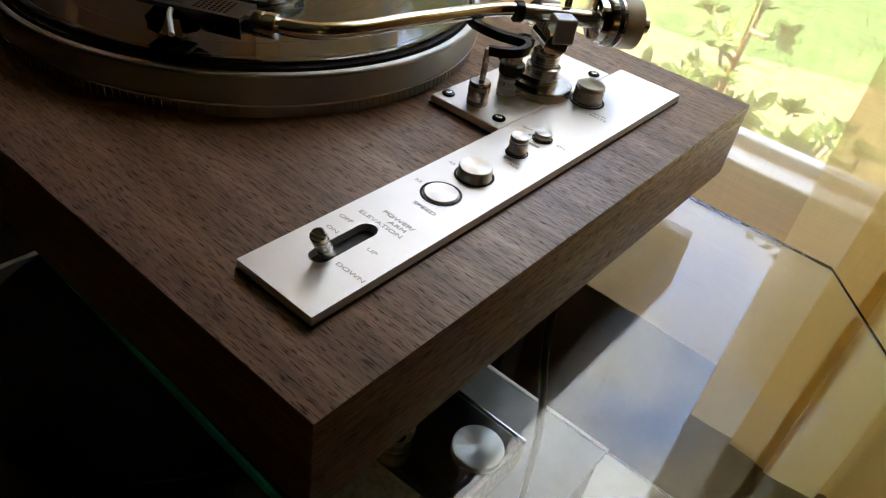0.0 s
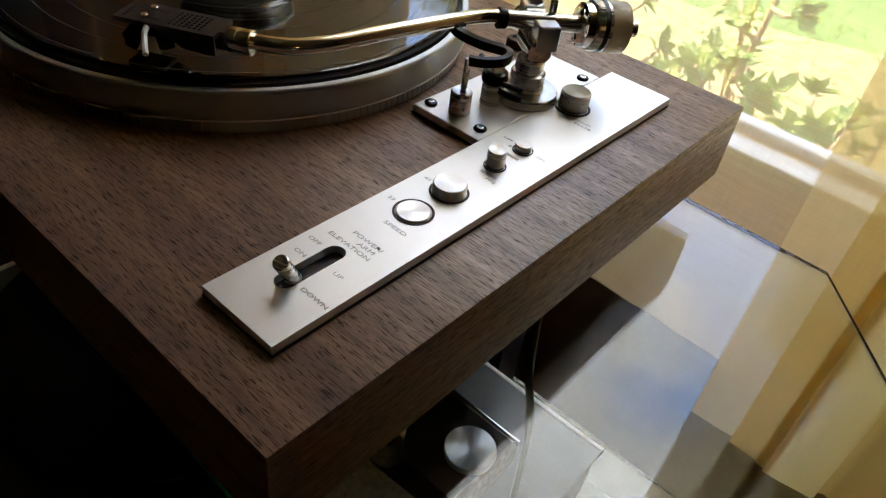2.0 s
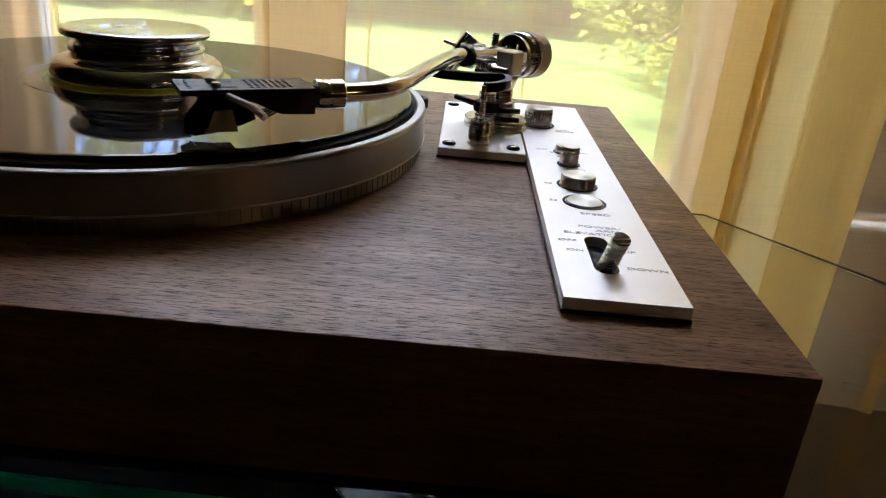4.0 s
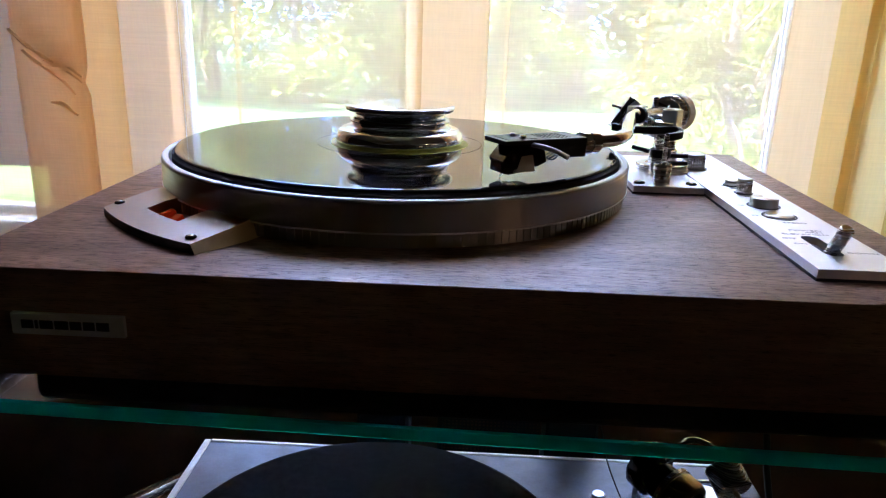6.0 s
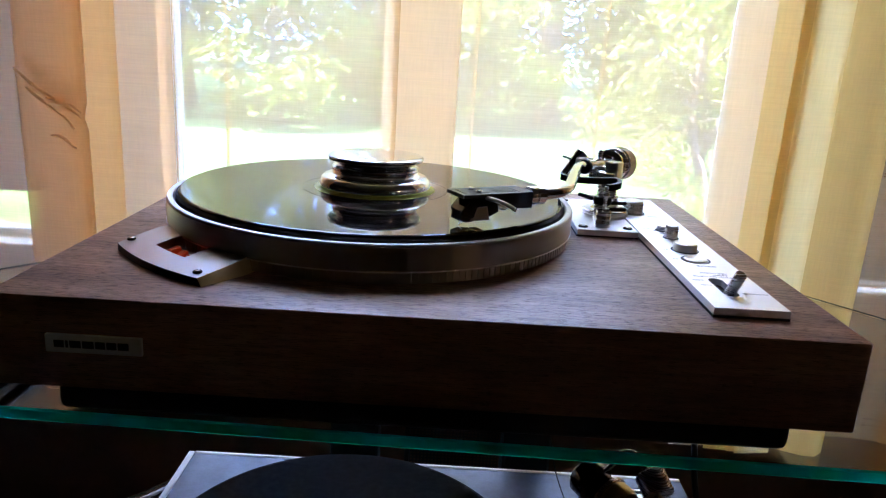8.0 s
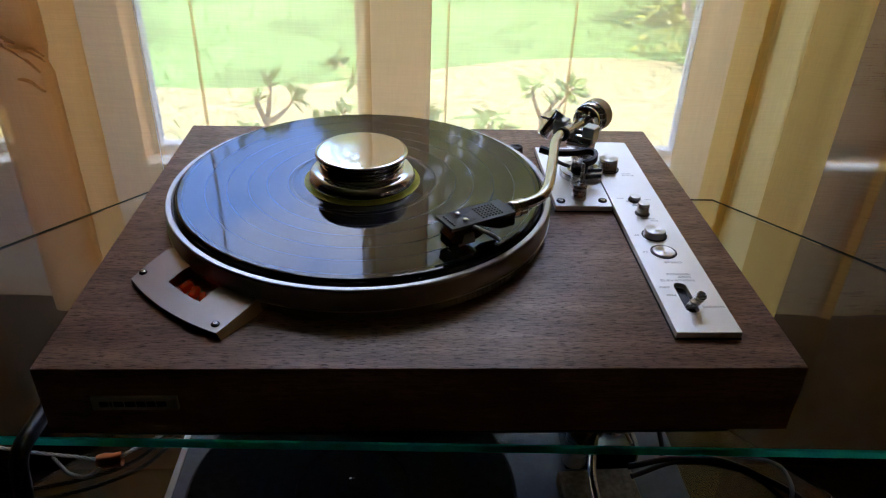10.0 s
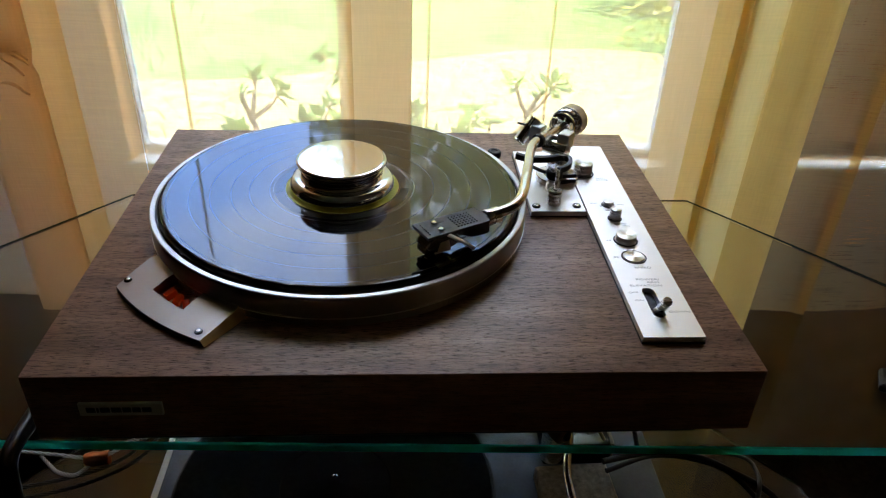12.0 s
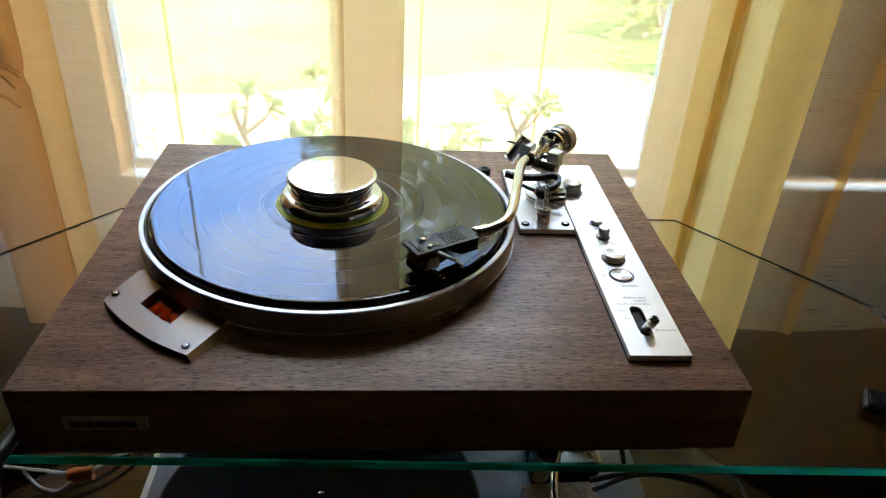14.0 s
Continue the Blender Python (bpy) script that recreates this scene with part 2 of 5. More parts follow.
# Darker copy of the gold voile; the fold's shading is in its colour.
SHEER_GOLD = sheer("shaded_gold_voile", (0.76, 0.50, 0.15), 0.85)
SHEER_PALE = sheer("cream_lining", (0.97, 0.77, 0.34), 0.84)
SHEER_THIN = sheer("thin_gold_voile", (0.92, 0.62, 0.25), 0.34, (1.0, 0.86, 0.60))
SHEER_HEM = sheer("doubled_gold_voile", (0.86, 0.69, 0.47), 0.82)


def leaf_mat(name, lo, hi, clumps=0.0):
    m = mat(name, hi, 0.5)
    n, l, b = nodes(m)
    geo = n.new("ShaderNodeNewGeometry")
    col = ramp(m, geo.outputs["Random Per Island"], [(0.0, lo), (1.0, hi)])
    # Broad noise paints sunlit clusters and shaded gaps into the leaf colour.
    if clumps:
        lit_patch = ramp(m, noise_tex(m, coords(m), clumps, 4, 0.6), [(0.36, grey(0.55)), (0.50, grey(1.0)), (0.62, (1.6, 1.6, 1.2))])
        col = blend(m, col, lit_patch, 1.0, "MULTIPLY")
    l.new(col, b.inputs["Base Color"])
    tl, mx = n.new("ShaderNodeBsdfTranslucent"), n.new("ShaderNodeMixShader")
    l.new(col, tl.inputs["Color"])
    mx.inputs[0].default_value = 0.4
    l.new(b.outputs[0], mx.inputs[1])
    l.new(tl.outputs[0], mx.inputs[2])
    l.new(mx.outputs[0], n["Material Output"].inputs["Surface"])
    return m


LEAF = leaf_mat("shrub_leaf", (0.13, 0.23, 0.07), (0.22, 0.34, 0.12))
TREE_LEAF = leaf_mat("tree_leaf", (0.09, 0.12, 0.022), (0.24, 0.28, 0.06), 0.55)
GRASS_BLADE = leaf_mat("grass_blade", (0.09, 0.19, 0.05), (0.12, 0.24, 0.065))
BARK = speckled("bark", (0.16, 0.12, 0.09), 0.9, 0.35, 25, 0.6, distance=0.006)
STEM = speckled("pale_stem", (0.34, 0.28, 0.20), 0.9, 0.3, 60, 0.4, distance=0.003)
LAWN = speckled("lawn", (0.085, 0.18, 0.05), 0.9, 0.35, 1.2, 0.5, distance=0.01)
MULCH = speckled("dry_mulch", (0.23, 0.22, 0.11), 0.95, 0.35, 14, 0.8, distance=0.01)
# Dark brown that stands for the shade low on the window wall.
LOW_WALL_SHADE = speckled("low_wall_shade", (0.11, 0.052, 0.028), 0.55, 0.2, 18, 0.1)
SHADE_FABRIC = speckled("brown_pleated_fabric", (0.21, 0.105, 0.042), 0.85, 0.08, 40, 0.1)
n, l, b = nodes(SHADE_FABRIC)
shade_glow, shade_mix = n.new("ShaderNodeBsdfTranslucent"), n.new("ShaderNodeMixShader")
shade_glow.inputs["Color"].default_value = (0.36, 0.16, 0.055, 1)
shade_mix.inputs[0].default_value = 0.32
l.new(b.outputs[0], shade_mix.inputs[1])
l.new(shade_glow.outputs[0], shade_mix.inputs[2])
l.new(shade_mix.outputs[0], n["Material Output"].inputs["Surface"])


# ---- building helpers ----
def link(name, bm, materials, smooth=40):
    me = bpy.data.meshes.new(name)
    bmesh.ops.recalc_face_normals(bm, faces=bm.faces)
    bm.to_mesh(me)
    bm.free()
    for m in materials if isinstance(materials, (list, tuple)) else [materials]:
        me.materials.append(m)
    if smooth:
        for p in me.polygons:
            p.use_smooth = True
        me.set_sharp_from_angle(angle=radians(smooth))
    return new(name, me)


def thing(name, at, label, category, group=""):
    ob = new(name)
    ob.location = at
    ob.empty_display_size = 0.02
    return tagged(ob, label, category, group)


def part(name, bm, material, parent, label="", smooth=40):
    """One mesh, given in world places, under a thing or under another part."""
    ob = link(name, bm, material, smooth)
    ob.parent = parent
    ob.matrix_parent_inverse = Matrix.Translation(parent.location).inverted() if parent.type == "EMPTY" else Matrix()
    return tagged(ob, label)


def box(x0, x1, y0, y1, z0, z1, bevel=0.0, bm=None, seg=1):
    own = bmesh.new()
    bmesh.ops.create_cube(own, size=1)
    bmesh.ops.scale(own, vec=(x1 - x0, y1 - y0, z1 - z0), verts=own.verts)
    bmesh.ops.translate(own, vec=((x0 + x1) / 2, (y0 + y1) / 2, (z0 + z1) / 2), verts=own.verts)
    if bevel:
        bmesh.ops.bevel(own, geom=own.edges[:], offset=bevel, segments=seg, affect="EDGES", profile=0.5)
    return add(bm, own)


def add(bm, own):
    if bm is None:
        return own
    me = bpy.data.meshes.new("tmp")
    own.to_mesh(me)
    own.free()
    bm.from_mesh(me)
    bpy.data.meshes.remove(me)
    return bm


def place(bm, m):
    bmesh.ops.transform(bm, matrix=m, verts=bm.verts)
    return bm


def lathe(profile, at=(0, 0, 0), seg=48, turn=None, bm=None, a0=0.0, a1=360.0):
    """A surface of revolution from (radius, height) pairs, about z or turned by a matrix."""
    own = bmesh.new()
    full = abs(a1 - a0) >= 360
    cols = []
    for i in range(seg if full else seg + 1):
        a = radians(a0 + (a1 - a0) * i / seg)
        cols.append([own.verts.new((r * math.cos(a), r * math.sin(a), z)) for r, z in profile])
    for i in range(seg):
        c, d = cols[i], cols[(i + 1) % len(cols)]
        for j in range(len(profile) - 1):
            own.faces.new((c[j], d[j], d[j + 1], c[j + 1]))
    bmesh.ops.remove_doubles(own, verts=own.verts, dist=1e-6)
    place(own, Matrix.Translation(at) @ (turn or Matrix()))
    return add(bm, own)


def rod(r, h, b=0.0004):
    """Profile of a capped, bevelled cylinder that stands on z = 0."""
    return [(0, 0), (r - b, 0), (r, b), (r, h - b), (r - b, h), (0, h)]


def aim(direction):
    return Vector(direction).to_track_quat("Z", "Y").to_matrix().to_4x4()


def spline(points, steps=8):
    """A smooth line through the points."""
    p = [Vector(q) for q in points]
    p = [2 * p[0] - p[1], *p, 2 * p[-1] - p[-2]]
    out = []
    for i in range(1, len(p) - 2):
        for s in range(steps):
            t = s / steps
            a, b_, c, d = p[i - 1], p[i], p[i + 1], p[i + 2]
            out.append(0.5 * (2 * b_ + (c - a) * t + (2 * a - 5 * b_ + 4 * c - d) * t * t + (3 * b_ - a - 3 * c + d) * t ** 3))
    return out + [p[-2]]


def tube(line, radius, seg=10, bm=None, taper=None):
    own = bmesh.new()
    rings, side = [], None
    for i, p in enumerate(line):
        d = (line[min(i + 1, len(line) - 1)] - line[max(i - 1, 0)]).normalized()
        if side is None:
            side = d.orthogonal().normalized()
        side = (side - d * side.dot(d)).normalized()
        up = d.cross(side)
        r = radius if taper is None else radius + (taper - radius) * i / (len(line) - 1)
        rings.append([own.verts.new(p + r * (math.cos(a) * side + math.sin(a) * up)) for a in (2 * math.pi * k / seg for k in range(seg))])
    for q, w in zip(rings, rings[1:]):
        for k in range(seg):
            own.faces.new((q[k], q[(k + 1) % seg], w[(k + 1) % seg], w[k]))
    own.faces.new(rings[0][::-1])
    own.faces.new(rings[-1])
    return add(bm, own)


def prism(outline, z0, z1, bevel=0.0, bm=None):
    own = bmesh.new()
    low = [own.verts.new((x, y, z0)) for x, y in outline]
    high = [own.verts.new((x, y, z1)) for x, y in outline]
    k = len(outline)
    own.faces.new(low[::-1])
    own.faces.new(high)
    for i in range(k):
        own.faces.new((low[i], low[(i + 1) % k], high[(i + 1) % k], high[i]))
    if bevel:
        bmesh.ops.bevel(own, geom=own.edges[:], offset=bevel, segments=2, affect="EDGES", profile=0.5)
    return add(bm, own)


def lettering(words, x, y, z, size, material, parent, wide=1.45, name="lettering"):
    """Flat printed words on a level plate, centred on x."""
    cu = bpy.data.curves.new("words", "FONT")
    cu.body, cu.size, cu.align_x, cu.extrude = words, size, "CENTER", 0.00006
    cu.space_line = 0.8
    ob = new("words", cu)
    dg = bpy.context.evaluated_depsgraph_get()
    me = bpy.data.meshes.new_from_object(ob.evaluated_get(dg))
    bpy.data.objects.remove(ob)
    bm = bmesh.new()
    bm.from_mesh(me)
    bpy.data.meshes.remove(me)
    place(bm, Matrix.Translation((x, y, z)) @ Matrix.Diagonal((wide, 1, 1, 1)))
    return part(name, bm, material, parent, smooth=0)


# ---- the room ----
WIN_Y, WIN_OUT = 0.70, 0.79
FLOOR_Z, CEIL_Z = -0.86, 1.55
X0, X1, Y0 = -3.2, 3.6, -5.2
SILL, HEAD = -0.187, 1.32
OPENINGS = [(-1.42, -0.61), (-0.420, 0.430), (0.64, 1.46)]


def structure(name, bm, material, label, smooth=0):
    return tagged(link(name, bm, material, smooth), label, name.split("_")[0], kind="structure")


wall_bm = bmesh.new()
cuts = [X0] + [v for o in OPENINGS for v in o] + [X1]
for i in range(0, len(cuts), 2):
    box(cuts[i], cuts[i + 1], WIN_Y, WIN_OUT, FLOOR_Z, CEIL_Z, bm=wall_bm)
for a, b_ in OPENINGS:
    box(a, b_, WIN_Y, WIN_OUT, FLOOR_Z, SILL - 0.012, bm=wall_bm)
    box(a, b_, WIN_Y, WIN_OUT, HEAD, CEIL_Z, bm=wall_bm)
structure("wall_north", wall_bm, WALL, "cream painted wall with three window openings")
# Board added where the wall lies in shade below the curtain hems.
structure("wainscot", box(X0, X1, WIN_Y - 0.018, WIN_Y - 0.002, FLOOR_Z, -0.335, 0.002), LOW_WALL_SHADE, "dark brown board that paints the shade low on the window wall")
structure("wall_south", box(X0, X1, Y0 - 0.12, Y0, FLOOR_Z, CEIL_Z), WALL_DIM, "plain unseen wall behind the viewer, darkened to cut bounced light")
structure("wall_west", box(X0 - 0.12, X0, Y0 - 0.12, WIN_OUT, FLOOR_Z, CEIL_Z), WALL_DIM, "plain unseen side wall, darkened to cut bounced light")
structure("wall_east", box(X1, X1 + 0.12, Y0 - 0.12, WIN_OUT, FLOOR_Z, CEIL_Z), WALL_DIM, "plain unseen side wall, darkened to cut bounced light")
structure("floor", box(X0, X1, Y0, WIN_Y, FLOOR_Z - 0.1, FLOOR_Z), CARPET, "dark brown carpeted floor of the dim room")
structure("ceiling", box(X0 - 0.12, X1 + 0.12, Y0 - 0.12, WIN_OUT, CEIL_Z, CEIL_Z + 0.12), CEILING, "unseen ceiling, greyed to cut bounced light")

for i, (a, b_) in enumerate(OPENINGS):
    win = tagged(thing("window_%d" % (i + 1), ((a + b_) / 2, WIN_Y, SILL), "white framed window with clear panes behind sheer curtains", "window"), kind="structure")
    fr = bmesh.new()
    f = 0.013
    box(a, a + f, 0.735, 0.760, SILL, HEAD, 0.002, fr)
    box(b_ - f, b_, 0.735, 0.760, SILL, HEAD, 0.002, fr)
    box(a + f, b_ - f, 0.735, 0.760, SILL, SILL + 0.014, 0.002, fr)
    box(a + f, b_ - f, 0.735, 0.760, HEAD - f, HEAD, 0.002, fr)
    part("window_frame", fr, PAINT, win, smooth=0)
    part("window_sill", box(a - 0.02, b_ + 0.02, 0.692, 0.735, SILL - 0.012, SILL + 0.0015, 0.002), PAINT, win, "glossy white window sill", smooth=0)
    pane = part("pane", box(a + f, b_ - f, 0.746, 0.750, SILL + 0.014, HEAD - f), PANE, win, "clear window glass", smooth=0)
    pane.visible_shadow = False


def pleated_shade(x0, x1, low, label):
    sh = thing("pleated_shade", ((x0 + x1) / 2, 0.715, HEAD), label, "window shade", "pleated shades")
    bm = bmesh.new()
    z, k, prev = low + 0.02, 0, None
    while z < HEAD:
        row = [bm.verts.new((x, 0.712 + (0.0050 if k % 2 else -0.001), z)) for x in (x0, x1)]
        if prev:
            bm.faces.new((prev[0], prev[1], row[1], row[0]))
        prev, z, k = row, z + 0.0068, k + 1
    bmesh.ops.solidify(bm, geom=bm.faces[:], thickness=0.0006)
    part("pleats", bm, SHADE_FABRIC, sh, smooth=0)
    part("bottom_rail", box(x0, x1, 0.704, 0.722, low, low + 0.02, 0.003), SHADE_FABRIC, sh, "brown bottom rail", smooth=0)


pleated_shade(0.645, 1.45, SILL + 0.020, "brown pleated shade lowered almost to the sill")
pleated_shade(-1.41, -0.615, -0.105, "brown pleated shade lowered almost to the sill")


# ---- curtains ----
def curtain(name, runs, z0, z1, material, label, ripple=0.004, seed=0.0, creases=()):
    """A hanging cloth whose plan is a line; runs lists its bends as (x, y). creases: slanting pinched folds, as pairs of (x, z)."""
    line = []
    for (xa, ya), (xb, yb) in zip(runs, runs[1:]):
        k = max(2, int(abs(xb - xa) / 0.007) + int(abs(yb - ya) / 0.007))
        line += [(xa + (xb - xa) * i / k, ya + (yb - ya) * i / k) for i in range(k)]
    line.append(runs[-1])
    bm = bmesh.new()
    rows = []
    fine = [z0 + 0.016 * i for i in range(int((0.34 - z0) / 0.016))]
    levels = fine + [0.34 + (z1 - 0.34) * i / 24 for i in range(25)]
    for z in levels:
        row = []
        for i, (x, y) in enumerate(line):
            w = noise.noise(Vector((x * 9 + seed, z * 0.8, seed))) * ripple + noise.noise(Vector((x * 26, z * 2.2 + seed, 3.0))) * ripple * 0.45
            s = noise.noise(Vector((i * 0.05 + seed, z * 1.3, 9.0))) * ripple * 0.5
            for (xa, za), (xb, zb) in creases:
                d = Vector((xb - xa, zb - za))
                t = max(0.0, min(1.0, Vector((x - xa, z - za)).dot(d) / d.length_squared))
                off = Vector((x - xa - d.x * t, z - za - d.y * t)).length
                w -= 0.010 * math.exp(-(off / 0.006) ** 2)
            row.append(bm.verts.new((x + s, y + w, z)))
        rows.append(row)
    for q, w in zip(rows, rows[1:]):
        for i in range(len(line) - 1):
            bm.faces.new((q[i], q[i + 1], w[i + 1], w[i]))
    cu = thing(name, (sum(x for x, _ in line) / len(line), sum(y for _, y in line) / len(line), z0), label, "curtain", "sheer curtains")
    part("cloth", bm, material, cu, smooth=60)
    for k, ((xa, za), (xb, zb)) in enumerate(creases):
        fold, ring = bmesh.new(), []
        y0 = min(y for _, y in runs) - 0.006
        side = Vector((zb - za, 0, xa - xb)).normalized()
        for i in range(15):
            t = i / 14
            wide = 0.0036 * math.sin(math.pi * min(0.97, t + 0.10)) ** 0.6
            p = Vector((xa + (xb - xa) * t, y0, za + (zb - za) * t)) + side * (0.0025 * math.sin(5 * t + k))
            ring.append([fold.verts.new(p + side * wide), fold.verts.new(p + Vector((0, -0.0045, 0))), fold.verts.new(p - side * wide * 0.55)])
        for p, q in zip(ring, ring[1:]):
            fold.faces.new((p[0], q[0], q[1], p[1]))
            fold.faces.new((p[1], q[1], q[2], p[2]))
        part("pinched_fold", fold, material, cu, "pinched crease of doubled cloth", smooth=70)
    return cu


CZ0, CZ1 = -0.33, 1.45
curtain("sheer_curtain", [(-1.3, 0.545), (-0.62, 0.54), (-0.45, 0.532), (-0.404, 0.528), (-0.333, 0.5232)],
        CZ0, CZ1, SHEER_WEST, "beige sheer curtain panel hanging before the wall", seed=1.2)
curtain("sheer_curtain", [(-0.452, 0.5135), (-0.436, 0.511), (-0.412, 0.510), (-0.395, 0.5125), (-0.398, 0.516)],
        CZ0, CZ1, SHEER_WEST, "narrow soft fold of beige sheer curtain", ripple=0.003, seed=2.2)
curtain("sheer_curtain", [(-0.333, 0.5232), (-0.326, 0.5228), (-0.263, 0.518), (-0.2665, 0.5165), (-0.16, 0.512), (-0.10, 0.510), (-0.060, 0.511)],
        CZ0, CZ1, SHEER, "gold sheer voile curtain panel hanging in soft folds", seed=1.7)
curtain("sheer_curtain", [(-0.078, 0.519), (-0.02, 0.5205), (0.004, 0.5195), (0.0125, 0.5165), (0.010, 0.5145), (-0.03, 0.5140), (-0.066, 0.5150)],
        CZ0, CZ1, SHEER_HEM, "nearly opaque gold overlap of two sheer curtains", ripple=0.003, seed=7.7)
curtain("sheer_curtain", [(-0.079, 0.528), (0.03, 0.530), (0.034, 0.531), (0.031, 0.533), (0.183, 0.535), (0.188, 0.535), (0.185, 0.537), (0.30, 0.530), (0.415, 0.515)],
        CZ0, CZ1, SHEER, "gold sheer voile curtain panel hanging before the window", seed=5.1)
curtain("sheer_curtain", [(-0.440, 0.510), (-0.505, 0.506), (-0.512, 0.501), (-0.505, 0.498), (-0.465, 0.497), (-0.432, 0.496), (-0.429, 0.499), (-0.436, 0.503)],
        CZ0, CZ1, SHEER_DENSE, "folded beige sheer curtain with slanting pinched creases", ripple=0.004, seed=8.4,
        creases=[((-0.506, 0.092), (-0.432, 0.036)), ((-0.492, 0.072), (-0.440, 0.024)), ((-0.470, 0.062), (-0.430, 0.045)), ((-0.468, 0.016), (-0.438, 0.004))])
curtain("sheer_curtain", [(0.302, 0.440), (0.334, 0.442), (0.378, 0.446)],
        -0.325, CZ1, SHEER_SIDE, "flat beige sheer curtain layer beside the window", ripple=0.004, seed=3.3)
curtain("sheer_curtain", [(0.344, 0.437), (0.379, 0.436), (0.371, 0.434), (0.384, 0.433)],
        -0.325, CZ1, SHEER_FLAT, "flat yellow gold sheer curtain layer with a narrow fold", ripple=0.003, seed=9.1)
curtain("sheer_curtain", [(0.380, 0.429), (0.394, 0.430), (0.425, 0.434)],
        -0.325, CZ1, SHEER_PALE, "flat pale cream lining of the curtain", ripple=0.003, seed=4.4)
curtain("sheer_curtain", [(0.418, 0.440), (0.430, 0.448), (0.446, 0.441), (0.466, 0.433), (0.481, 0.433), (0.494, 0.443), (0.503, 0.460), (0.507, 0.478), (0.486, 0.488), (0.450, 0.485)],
        -0.325, CZ1, SHEER_GOLD, "gathered gold sheer curtain, its deep round fold's shade put into the colour", ripple=0.005, seed=2.9)
curtain("sheer_curtain", [(0.503, 0.495), (0.585, 0.488), (0.604, 0.480), (0.592, 0.484), (0.606, 0.490), (0.75, 0.50), (1.3, 0.52)],
        CZ0, CZ1, SHEER_THIN, "thin gold sheer curtain before the brown shade", ripple=0.005, seed=6.3)


# ---- the stand ----
GLASS_TOP = -0.0830
OCT = [(-0.36, 0.0262), (0.40, 0.0030), (0.502, 0.120), (0.491, 0.218), (0.343, 0.395), (-0.311, 0.401), (-0.459, 0.230), (-0.47, 0.130)]


def glass_shelf(top, label):
    sh = thing("glass_shelf", (0.016, 0.2, top), label, "shelf", "glass shelves")
    bm = prism(OCT, top - 0.0085, top)
    bmesh.ops.bevel(bm, geom=[e for e in bm.edges if abs(e.verts[0].co.z - e.verts[1].co.z) < 1e-5], offset=0.0011, segments=1, affect="EDGES")
    bm.normal_update()
    for face in bm.faces:
        face.material_index = 1 if face.normal.y < -0.3 and abs(face.normal.z) < 0.9 else 0 if abs(face.normal.z) > 0.1 or face.normal.y > 0.9 else 2
    ob = part("pane", bm, [CLEAR, EDGE, EDGE_SHADED], sh, smooth=0)
    ob.visible_shadow = False
    for bx, by in ((-0.06, 0.366), (0.09, 0.366), (0.016, 0.352)):
        part("bumper", lathe(rod(0.006, 0.0025, 0.0006), (bx, by, top - 0.0112), 18), RUBBER, sh, "small black rubber bumper under the glass")
    return sh


SHELF_LOW = -0.385
glass_shelf(GLASS_TOP, "thick clear glass shelf with green polished edges and cut corners")
glass_shelf(SHELF_LOW, "lower clear glass shelf with cut corners")
stand = thing("stand_frame", (0.016, 0.37, FLOOR_Z), "black metal stand frame carrying the glass shelves", "stand")
for x in (-0.107, 0.086):
    part("post", box(x, x + 0.053, 0.345, 0.388, FLOOR_Z + 0.02, GLASS_TOP - 0.0085, 0.003), SATIN_BLACK, stand, smooth=0)
part("base", prism([(x, y) for x, y in OCT], FLOOR_Z, FLOOR_Z + 0.02, 0.003), SATIN_BLACK, stand, smooth=0)
for z in (SHELF_LOW - 0.0085,):
    part("bracket", box(-0.16, 0.19, 0.20, 0.345, z - 0.012, z, 0.002), SATIN_BLACK, stand, smooth=0)

# ---- the turntable ----
PX, PD, PH = 0.246, 0.396, 0.055
CX, CY = -0.0525, 0.2064
deck = thing("turntable", (0, 0.198, GLASS_TOP), "walnut turntable with silver platter and control strip, standing on glass", "turntable")
bm = box(-PX, PX, 0, PD, -PH, 0)
bmesh.ops.bevel(bm, geom=bm.edges[:], offset=0.0007, segments=2, affect="EDGES", profile=0.5)
bm.normal_update()
for face in bm.faces:
    face.material_index = 1 if abs(face.normal.x) > 0.9 else 2 if face.normal.y < -0.9 else 0
plinth = part("plinth", bm, [WALNUT, WALNUT_SIDE, WALNUT_FRONT], deck, "satin walnut veneer plinth", smooth=30)
part("bottom_cover", box(-0.223, 0.223, 0.021, 0.365, -0.0818, -PH + 0.0005, 0.0055, None, 4), BLACK, deck, "black bottom cover", smooth=0)
for fx in (-0.178, 0.178):
    for fy in (0.062, 0.325):
        part("foot", lathe([(0, -0.083), (0.030, -0.083), (0.034, -0.081), (0.036, -0.072), (0.036, -0.066), (0, -0.066)], (fx, fy, 0), 40), RUBBER, deck, "black rubber foot")

# badge with dark shapes
badge = part("badge", box(-0.2135, -0.1595, -0.0022, 0.001, -0.0325, -0.0218, 0.0003), BADGE, deck, "silver name badge", smooth=0)
x = -0.2085
for w in (0.0062, 0.0020, 0.0068, 0.0070, 0.0060, 0.0060, 0.0066):
    part("badge_mark", box(x, x + w - 0.0005, -0.0025, -0.0020, -0.0293, -0.0250, 0.0001), INK_BLACK, badge, smooth=0)
    x += w + 0.0003

